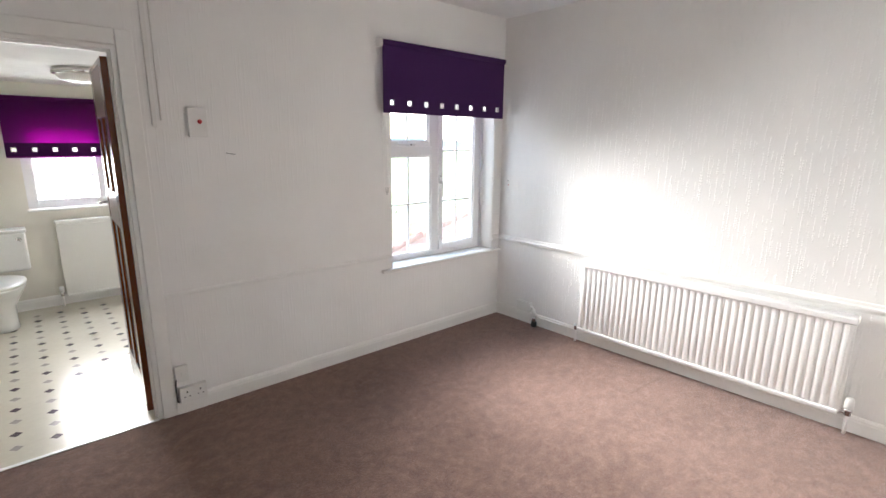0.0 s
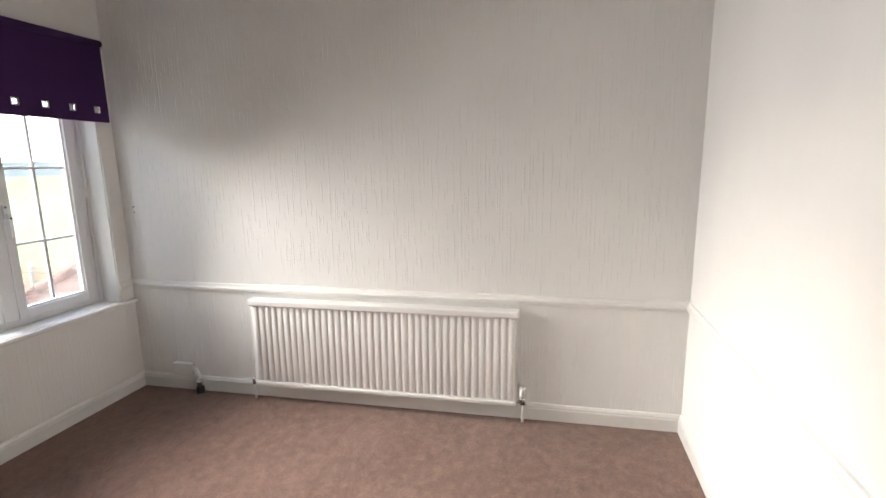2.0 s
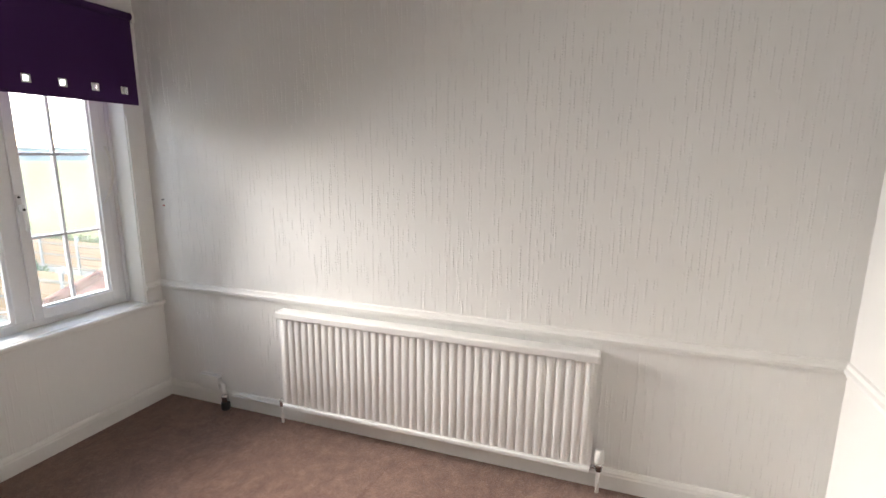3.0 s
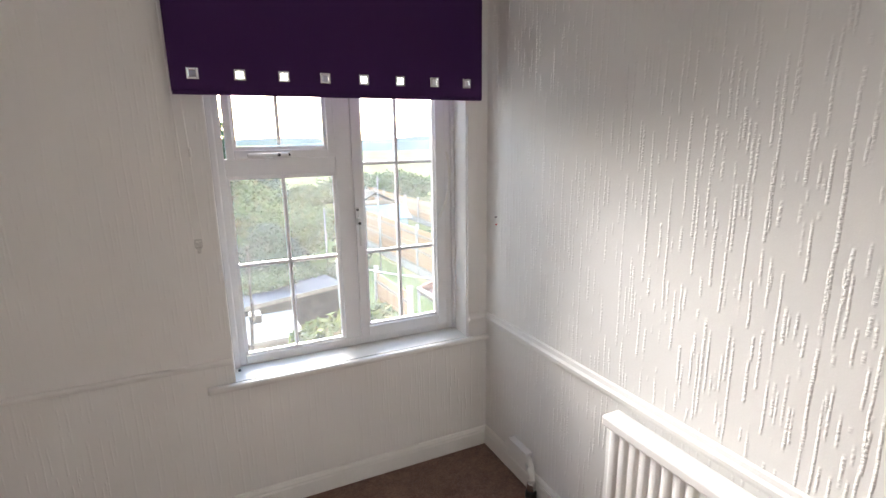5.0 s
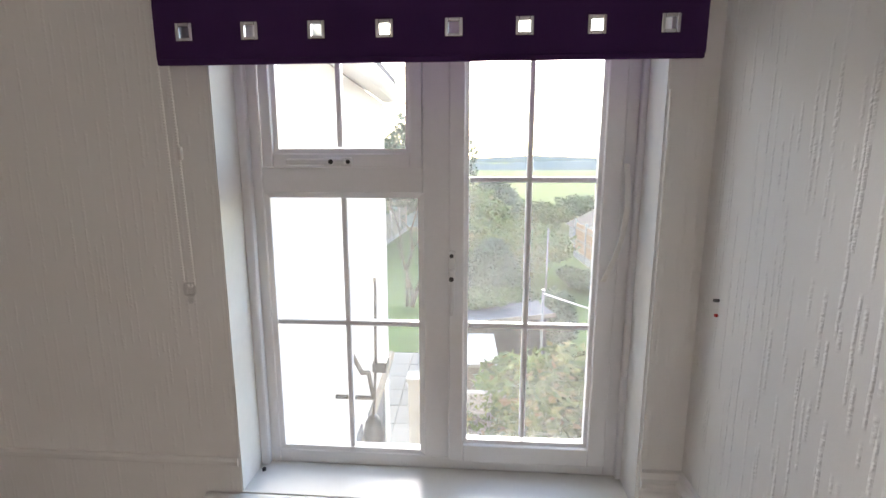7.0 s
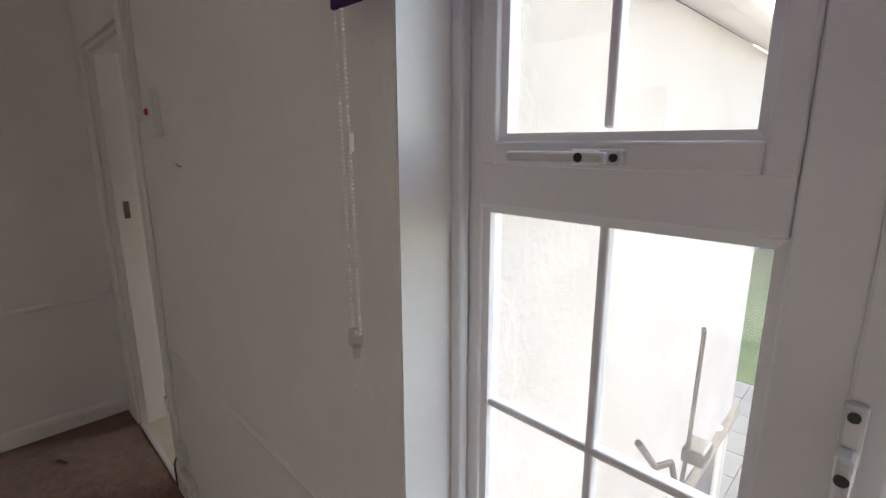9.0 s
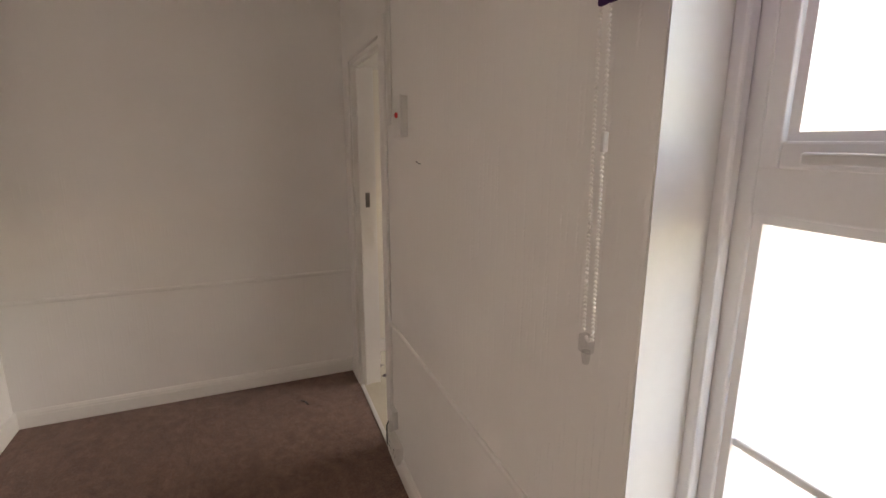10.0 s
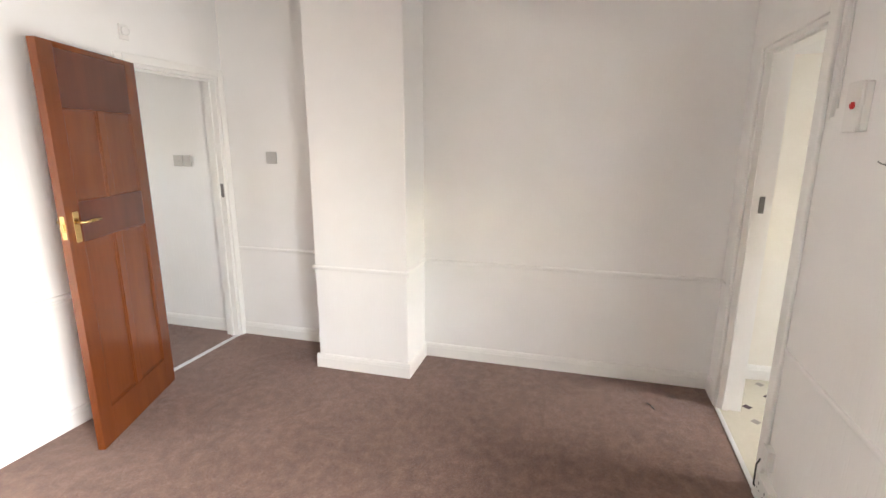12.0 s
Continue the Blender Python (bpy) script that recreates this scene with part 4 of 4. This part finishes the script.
part("upright", pipe(bmesh.new(), [(2.50, 4.39, 1.01), (2.50, 4.40, 0.98), (2.49, 4.41, 0.50), (2.46, 4.44, 0.10)], 0.008), DARK_STONE, bk)
part("arm", pipe(bmesh.new(), [(2.47, 3.95, 0.76), (2.48, 4.10, 0.60), (2.475, 4.28, 0.52), (2.47, 4.42, 0.30)], 0.011), DARK_STONE, bk)
part("stay", pipe(bmesh.new(), [(2.21, 4.43, 0.30), (2.48, 4.42, 0.30)], 0.012), DARK_STONE, bk)
part("lamp_head", box(bmesh.new(), 2.47, 2.55, 4.40, 4.52, 0.46, 0.52, 0.008), BLACK, bk)
part("lamp_hood", lathe(bmesh.new(), [(0.05, 0.0), (0.065, 0.08), (0.045, 0.16), (0.02, 0.20)], pose(2.46, 4.45, -0.02)), BLACK, bk)

solid("house_wall", boxes((2.226, 8.0, 3.12, 3.38, GROUND, -0.001), (3.90, 8.0, 3.12, 3.38, 0, 5.0)), RENDER_COAT, Matrix.Identity(4), "white rendered rear wall of the house", "wall", "structure")

# ---- outside: ground ----
solid("ground", boxes((-1500, 1500, -60, 2600, GROUND - 0.5, GROUND)), GRASS_GROUND, Matrix.Identity(4), "green field reaching the horizon", "field", "structure")
solid("lawn", boxes((-6.5, 5.55, 12.4, 32.0, GROUND, GROUND + 0.02), (5.56, 8.15, 7.6, 32.0, GROUND, GROUND + 0.02)), LAWN, Matrix.Identity(4), "mown green garden lawn", "lawn", "structure")


def foliage(bm, centre, size, count, leaf, rnd, droop=0.3):
    """Many small folded leaves spread over lumps of a bush or crown."""
    lumps = []
    for _ in range(max(7, count // 330)):
        v = Vector((rnd.gauss(0, 1), rnd.gauss(0, 1), rnd.gauss(0, 1))).normalized()
        lumps.append((Vector((v.x * size[0], v.y * size[1], v.z * size[2])) * rnd.uniform(0.25, 0.85), rnd.uniform(0.28, 0.5)))
    s = min(size)
    for _ in range(count):
        c, r = rnd.choice(lumps)
        v = Vector((rnd.gauss(0, 1), rnd.gauss(0, 1), rnd.gauss(0, 1))).normalized()
        q = Vector(centre) + c + Vector((v.x * size[0], v.y * size[1], v.z * size[2])) * r * rnd.uniform(0.75, 1.12)
        a = Vector((rnd.gauss(0, 1), rnd.gauss(0, 1), rnd.gauss(0, 0.6) - droop)).normalized()
        b = a.cross(v + Vector((0.1, 0.2, 0.3))).normalized()
        k = leaf * rnd.uniform(0.6, 1.3)
        up = a.cross(b) * k * 0.18
        p0, p1, p2, p3 = q, q + a * k * 0.5 + b * k * 0.32 + up, q + a * k, q + a * k * 0.5 - b * k * 0.32 + up
        vs = [bm.verts.new(p) for p in (p0, p1, p2, p3)]
        bm.faces.new((vs[0], vs[1], vs[2]))
        bm.faces.new((vs[0], vs[2], vs[3]))
    return bm


def shrub(x, y, z, size, count, leaf, mat, seed, label):
    rnd = random.Random(seed)
    t = thing("bush", pose(x, y, z), label, "bush")
    bm = bmesh.new()
    for _ in range(6):
        a = rnd.uniform(0, 6.28)
        tip = (math.cos(a) * size[0] * 0.5, math.sin(a) * size[1] * 0.5, size[2] * rnd.uniform(0.8, 1.4))
        tube(bm, (0, 0, -0.05), tip, 0.025, 0.008, 6)
    part("stems", bm, BARK, t)
    part("crown", foliage(bmesh.new(), (0, 0, size[2]), size, count, leaf, rnd), mat, t)
    return t


def tree(x, y, height, spread, count, leaf, mat, seed, label, bare=0.3):
    rnd = random.Random(seed)
    t = thing("tree", pose(x, y, GROUND), label, "tree")
    bm = bmesh.new()
    tube(bm, (0, 0, -0.1), (0.1, 0.05, height * 0.55), height * 0.028, height * 0.016, 10)
    tube(bm, (0.1, 0.05, height * 0.54), (0.0, 0.15, height * 0.9), height * 0.016, height * 0.005, 8)
    part("trunk", bm, BARK, t)
    lb = bmesh.new()
    for i in range(11):
        z0 = height * rnd.uniform(bare, 0.75)
        a = i * 2.4 + rnd.uniform(-0.3, 0.3)
        r = spread * rnd.uniform(0.5, 0.9)
        tube(lb, (0.05, 0.03, z0), (math.cos(a) * r, math.sin(a) * r, z0 + height * rnd.uniform(0.08, 0.25)), height * 0.009, height * 0.003, 6)
    part("limbs", lb, BARK, t)
    h = height * (1 - bare) / 2
    part("crown", foliage(bmesh.new(), (0, 0, height * bare + h), (spread, spread, h), count, leaf, rnd), mat, t)
    return t


# patio beside the wing
pt = solid("patio", boxes((-4.0, 5.55, 3.4, 12.4, GROUND, GROUND + 0.012)), CONCRETE, Matrix.Identity(4), "pale paved patio behind the house", "patio", "structure")

rail = thing("handrail", pose(5.72, 9.10, GROUND), "grey metal handrail with two bars", "handrail")
for x in (0.0, 0.95):
    part("post", tube(bmesh.new(), (x, 0.1 * x, 0), (x, 0.1 * x, 1.72), 0.025), STEEL, rail)
for z in (1.71, 1.56):
    part("rail", tube(bmesh.new(), (-0.02, 0, z), (0.98, 0.1, z), 0.022), STEEL, rail)

# pierced screen wall with a pier
sw = thing("screen_wall", pose(2.37, 8.05, GROUND), "cream pierced-block garden screen wall with a pier", "garden wall")
pier = part("pier", box(bmesh.new(), -0.12, 0.10, -0.10, 0.10, 0, 1.44, 0.008), CONCRETE, sw)
part("pier_cap", box(bmesh.new(), -0.15, 0.13, -0.13, 0.13, 1.44, 1.50, 0.012), CONCRETE, pier)


def screen_block():
    """A square open block with a four-petal star."""
    bm = ring(bmesh.new(), 0, 0.29, -0.045, 0.045, 0, 0.29, 0.025, 0.025, 0.025, 0.025, 0.004)
    for k in range(8):
        a = math.pi * k / 4
        r = 0.125 if k % 2 == 0 else 0.165
        tube(bm, (0.145, 0, 0.145), (0.145 + r * math.cos(a), 0, 0.145 + r * math.sin(a)), 0.014, 0.024, 6)
    return mesh_of(bm, CONCRETE, "block")


blk = screen_block()
for i in range(4):
    for j in range(4):
        b = new("block", blk)
        b.parent = sw
        b.matrix_local = pose(0.103 + 0.294 * i, 0, 0.10 + 0.294 * j)
part("base_course", box(bmesh.new(), 0.101, 1.30, -0.05, 0.05, 0, 0.098, 0.004), CONCRETE, sw)

# low flat-roofed store and a felted shed behind it
bx = thing("garden_store", pose(2.36, 9.2, GROUND), "low garden store with a flat pale roof", "shed")
part("wall", boxes((0.05, 1.17, 0.05, 1.38, 0, 1.10)), OLD_WOOD, bx)
part("roof", box(bmesh.new(), 0, 1.22, 0, 1.43, 1.10, 1.16, 0.01), CONCRETE, bx)
sh = thing("garden_shed", pose(2.75, 10.75, GROUND, 0, 0, 18), "old timber garden shed with a grey felt roof and ivy", "shed")
part("wall", boxes((0.05, 2.1, 0.08, 1.25, 0, 1.28)), DARK_STONE, sh)
rf = bmesh.new()
extrude_profile(rf, [(-0.08, 1.28), (-0.08, 1.33), (1.35, 1.42), (1.35, 1.37)], -0.08, 2.2)
part("roof", rf, FELT, sh)
part("fascia", boxes((-0.09, 2.21, -0.10, -0.082, 1.26, 1.345)), OLD_WOOD, sh)
part("ivy", foliage(bmesh.new(), (0.85, 0.92, 1.46), (1.25, 0.66, 0.20), 9000, 0.10, random.Random(4)), LEAF, sh)


def fence_run(x0, y0, x1, y1, bays, height, mat, label):
    """Concrete posts with boarded bays and a gravel board."""
    a, b = Vector((x0, y0)), Vector((x1, y1))
    ang = math.degrees(math.atan2(y1 - y0, x1 - x0))
    t = thing("garden_fence", pose(x0, y0, GROUND, 0, 0, ang), label, "fence")
    step = (b - a).length / bays
    post = mesh_of(box(bmesh.new(), -0.05, 0.05, -0.05, 0.05, 0, height + 0.12, 0.008), CONCRETE, "post")
    board = mesh_of(box(bmesh.new(), 0.06, step - 0.06, -0.012, 0.012, 0.0, (height - 0.28) / 5 - 0.012, 0.004), mat, "board")
    for i in range(bays + 1):
        p = new("post", post)
        p.parent = t
        p.matrix_local = pose(step * i, 0, 0)
    for i in range(bays):
        for j in range(5):
            q = new("board", board)
            q.parent = t
            q.matrix_local = pose(step * i, 0.006 * (j % 2), 0.27 + (height - 0.28) / 5 * j)
        for z in (0.30, 0.30 + (height - 0.28) * 0.4, 0.30 + (height - 0.28) * 0.8):
            part("rail", box(bmesh.new(), step * i + 0.052, step * (i + 1) - 0.052, 0.02, 0.05, z, z + 0.06, 0.006), OLD_WOOD, t)
        part("gravel_board", boxes((step * i + 0.055, step * (i + 1) - 0.055, -0.02, 0.02, 0, 0.26)), CONCRETE, t)
    return t


fence_run(5.62, 9.30, 5.56, 11.15, 1, 1.58, FENCE_WOOD, "short orange timber fence bay with concrete posts")
fence_run(8.62, 10.4, 8.20, 24.2, 8, 1.62, FENCE_WOOD, "long pale orange timber fence with concrete posts")
fence_run(12.6, 12.0, 12.8, 35.0, 12, 1.3, FENCE_WOOD, "long pale orange timber fence with concrete posts")

fence_run(-2.2, 14.0, -0.6, 32.0, 9, 1.6, OLD_WOOD, "grey weathered timber fence beside the lawn")


def gable_shed(x, y, turn, w, d, h, wall, roof, label):
    t = thing("garden_shed", pose(x, y, GROUND, 0, 0, turn), label, "shed")
    part("wall", boxes((0, w, 0, d, 0, h)), wall, t)
    bm = bmesh.new()
    extrude_profile(bm, [(-0.2, h - 0.05), (d / 2, h + d * 0.27), (d + 0.2, h - 0.05), (d / 2, h + d * 0.27 - 0.07)], -0.15, w + 0.15)
    part("roof", bm, roof, t)
    part("door", boxes((w * 0.55, w * 0.75, -0.02, 0, 0, h - 0.2)), wall, t)
    part("window", boxes((w * 0.18, w * 0.40, -0.02, 0, h * 0.45, h * 0.8)), GLASS, t)
    return t


gable_shed(8.42, 22.0, -3, 2.25, 1.8, 1.0, BLUE_WOOD, BLUE_WOOD, "pale blue timber shed with a low roof")
gable_shed(12.1, 26.2, 90, 3.0, 3.1, 0.95, CONCRETE, DARK_STONE, "pale garden building with a dark gabled roof")
tarp = thing("covered_stack", pose(8.35, 24.6, GROUND), "garden stack under a blue plastic sheet", "stack")
part("stack", boxes((0.05, 0.85, 0.05, 0.75, 0, 0.85)), OLD_WOOD, tarp)
part("sheet", box(bmesh.new(), 0, 0.9, 0, 0.8, 0.62, 1.02, 0.12, 3), BLUE_TARP, tarp, "blue plastic sheet")
gable_shed(-1.9, 34.0, 10, 2.6, 2.4, 2.1, BLUE_WOOD, DARK_STONE, "pale blue summer house with a dark roof")

for x, y, h in ((5.3, 15.0, 2.55), (6.95, 15.0, 3.4), (4.25, 9.3, 2.36)):
    p = thing("clothes_post", pose(x, y, GROUND), "grey metal washing line post", "post")
    part("pole", tube(bmesh.new(), (0, 0, 0), (0, 0, h), 0.024, 0.02), STEEL, p)
    part("cap", tube(bmesh.new(), (0, 0, h), (0, 0, h + 0.03), 0.03), STEEL, p)
    part("hook", tube(bmesh.new(), (0, 0, h - 0.1), (0.12, 0, h - 0.05), 0.012), STEEL, p)

wire = bmesh.new()
pts = [Vector((4.25, 9.3, -0.42)).lerp(Vector((6.67, 9.20, -1.04)), i / 12) - Vector((0, 0, 0.06 * math.sin(math.pi * i / 12))) for i in range(13)]
pipe(wire, pts, 0.012, 6)
solid("washing_line", wire, PLASTIC, Matrix.Identity(4), "white washing line strung across the garden", "washing line")

# planting
shrub(3.85, 8.15, GROUND, (0.95, 0.75, 0.98), 6500, 0.165, LEAF_YELLOW, 11, "yellow-green leafy garden bush")
shrub(4.72, 9.0, GROUND, (0.72, 0.8, 0.80), 9000, 0.11, LEAF, 12, "green leafy garden bush")
shrub(5.05, 11.9, GROUND, (0.45, 0.55, 0.85), 6000, 0.11, LEAF_DARK, 13, "dark green upright garden bush")
shrub(2.62, 13.4, GROUND, (0.5, 0.6, 0.75), 4000, 0.12, LEAF_DARK, 14, "dark green leafy bush on the lawn")
shrub(3.9, 17.0, GROUND, (1.2, 1.4, 0.95), 8000, 0.17, LEAF_DARK, 15, "dark green leafy bush on the lawn")
shrub(5.2, 19.5, GROUND, (1.7, 1.6, 1.1), 7000, 0.18, LEAF_YELLOW, 16, "yellowing leafy bush on the lawn")
shrub(10.6, 17.5, GROUND, (0.8, 1.2, 0.6), 5000, 0.17, LEAF, 17, "green leafy bush by the fence")
shrub(6.4, 25.5, GROUND, (1.3, 1.8, 0.7), 5000, 0.22, LEAF_YELLOW, 18, "yellowing leafy bush on the lawn")
shrub(3.2, 24.0, GROUND, (2.2, 2.4, 1.7), 9000, 0.26, LEAF_YELLOW, 19, "dark green overgrown hedge bush")
tree(4.9, 30.5, 3.7, 1.5, 9000, 0.26, LEAF_DARK, 21, "dark green leafy garden tree", 0.1)
tree(0.7, 33.0, 7.4, 2.9, 13000, 0.34, LEAF_DARK, 22, "dark green tall spreading tree", 0.15)
shrub(14.5, 21.0, GROUND, (1.3, 1.0, 0.6), 4000, 0.16, LEAF_YELLOW, 24, "low yellowing bush behind the fences")
tree(-5.0, 38.0, 8.5, 3.0, 6000, 0.45, LEAF, 23, "tall green leafy tree beyond the gardens", 0.2)


def bare_tree(x, y, height, seed, label):
    rnd = random.Random(seed)
    t = thing("tree", pose(x, y, GROUND), label, "tree")
    for k in range(4):
        bm = bmesh.new()
        q = Vector((rnd.uniform(-0.15, 0.15), rnd.uniform(-0.1, 0.1), -0.05))
        dx, r = rnd.uniform(-0.25, 0.25), 0.06
        for s in range(6):
            w = q + Vector((dx + rnd.uniform(-0.12, 0.12), rnd.uniform(-0.1, 0.1), height / 6))
            tube(bm, q, w, r, r * 0.8, 7)
            if s > 1:
                tube(bm, w, w + Vector((rnd.uniform(-0.6, 0.6), rnd.uniform(-0.4, 0.4), rnd.uniform(0.3, 0.7))), r * 0.5, 0.008, 5)
            q, r = w, r * 0.8
        part("trunk", bm, BARK, t)
    return t


shrub(7.8, 33.5, GROUND, (2.4, 1.4, 0.9), 7000, 0.24, LEAF_YELLOW, 31, "yellowing hedge at the garden's end")
shrub(-2.8, 30.5, GROUND, (2.4, 1.6, 1.4), 6000, 0.28, LEAF_DARK, 32, "dark green hedge at the garden's end")
shrub(14.5, 36.0, GROUND, (5.5, 1.6, 1.1), 8000, 0.32, LEAF, 33, "long green hedge before the field")
shrub(7.1, 18.5, GROUND, (0.7, 1.0, 0.35), 3500, 0.15, LEAF, 34, "low green leafy bush on the lawn")
bare_tree(1.35, 16.0, 3.6, 5, "bare many-stemmed young tree")

# far hedges and low hills on the horizon, greyed by haze in their colour
def ridge(name, y, x0, x1, base, top, seed, mat, label):
    rnd = random.Random(seed)
    bm = bmesh.new()
    lo, hi, k = [], [], 160
    for i in range(k + 1):
        x = x0 + (x1 - x0) * i / k
        h = top * (0.6 + 0.4 * noise.noise((i * 0.07, seed, 0)) + 0.12 * rnd.random())
        lo.append([bm.verts.new((x, y, base)), bm.verts.new((x, y + 40, base))])
        hi.append([bm.verts.new((x, y + 8, base + h)), bm.verts.new((x, y + 32, base + h))])
    for i in range(k):
        bm.faces.new((lo[i][0], lo[i + 1][0], hi[i + 1][0], hi[i][0]))
        bm.faces.new((hi[i][0], hi[i + 1][0], hi[i + 1][1], hi[i][1]))
    return solid(name, bm, mat, Matrix.Identity(4), label, "backdrop", "structure")


ridge("backdrop_hedge", 240, -260, 320, GROUND, 6.5, 3, HAZED_WOOD, "far hedgerow across the field")
ridge("backdrop_hills", 1500, -1400, 1400, GROUND, 26.0, 7, HAZED_WOOD, "low grey hills on the horizon")

# neighbour's single-storey hipped roof
nb = thing("neighbour_extension", pose(0, 0, 0), "neighbouring extension with a hipped red-brown tiled roof", "house")
part("wall", boxes((5.3, 9.0, 3.5, 7.2, GROUND, -0.48)), RENDER_COAT, nb)
ex, ey, ez, run, rise = 5.1, 7.4, -0.52, 1.95, 1.45


def tile_slope(name, origin, along, into, length, taper, courses, parent):
    """Overlapping tile courses up a slope; taper: how far each end draws in towards the top."""
    bm = bmesh.new()
    o, a, n = Vector(origin), Vector(along), Vector(into)
    for i in range(courses):
        f0, f1 = i / courses, (i + 1.25) / courses
        z0, z1 = rise * f0 + 0.018, rise * min(f1, 1.0) + 0.004
        x0, x1 = taper[0] * f0, length - taper[1] * f0
        k = max(1, int((x1 - x0) / 0.165))
        for j in range(k):
            p, q = x0 + (x1 - x0) * j / k + 0.003, x0 + (x1 - x0) * (j + 1) / k - 0.003
            lift = 0.004 * ((i * 7 + j * 3) % 3)
            b = [o + a * p + n * run * f0 + Vector((0, 0, z0 + lift)), o + a * q + n * run * f0 + Vector((0, 0, z0 + lift)),
                 o + a * q + n * run * min(f1, 1) + Vector((0, 0, z1)), o + a * p + n * run * min(f1, 1) + Vector((0, 0, z1))]
            t = [v - Vector((0, 0, 0.014)) for v in b[:2]]
            vs = [bm.verts.new(v) for v in b + t]
            bm.faces.new(vs[:4])
            bm.faces.new((vs[4], vs[5], vs[1], vs[0]))
    bmesh.ops.recalc_face_normals(bm, faces=bm.faces[:])
    return tagged(part(name, bm, ROOF_TILE, parent), kind="stuff")


tile_slope("roof_tiles", (ex, ey, ez), (0, -1, 0), (1, 0, 0), 3.9, (run, 0), 12, nb)
tile_slope("roof_tiles", (ex, ey, ez), (1, 0, 0), (0, -1, 0), 3.9, (run, run), 12, nb)
hp = bmesh.new()
for i in range(9):
    a = Vector((ex, ey, ez)) + Vector((run, -run, rise)) * (i / 9) + Vector((0, 0, 0.02))
    tube(hp, a, a + Vector((run, -run, rise)) * 0.115, 0.085, 0.075, 10)
part("hip_tiles", hp, ROOF_TILE, nb)
part("gutter", pipe(bmesh.new(), [(ex - 0.05, 3.5, ez), (ex - 0.05, ey + 0.05, ez), (9.0, ey + 0.05, ez)], 0.05), BLACK, nb)

# diamond inlays of the bathroom vinyl
fl = bpy.data.objects["bathroom_floor"]


def diamond(mat):
    bm = bmesh.new()
    vs = [bm.verts.new(p) for p in ((0.030, 0, 0.0012), (0, 0.030, 0.0012), (-0.030, 0, 0.0012), (0, -0.030, 0.0012))]
    lo = [bm.verts.new((v.co.x * 1.04, v.co.y * 1.04, 0.0)) for v in vs]
    bm.faces.new(vs)
    for k in range(4):
        bm.faces.new((lo[k], lo[(k + 1) % 4], vs[(k + 1) % 4], vs[k]))
    return mesh_of(bm, mat, "inlay")


dk, gr = diamond(VINYL_DARK), diamond(VINYL_GREY)
for i in range(-3, 11):
    for j in range(-1, 15):
        x, y = -0.049 + 0.1745 * i + 0.0043 * j, 3.571 - 0.0045 * i + 0.1677 * j
        if BX0 + 0.04 < x < BX1 - 0.04 and 3.26 < y < BY1 - 0.04:
            d = new("inlay", gr if (i + j) % 2 else dk)
            d.parent = fl
            d.matrix_local = pose(x, y, 0, 0, 0, -1.5)

# paving slabs beside the wing
slab = mesh_of(box(bmesh.new(), 0.006, 0.444, 0.006, 0.594, 0, 0.030, 0.006, 1), PAVING, "slab")
for i in range(8):
    for j in range(9):
        q = new("slab", slab)
        q.parent = pt
        q.matrix_local = pose(-0.4 + 0.45 * i, 6.9 + 0.6 * j, GROUND + 0.004 + 0.003 * ((i * 5 + j * 3) % 4), 0.2 * ((i + j) % 3 - 1), 0.2 * ((i * 2 + j) % 3 - 1), 0)
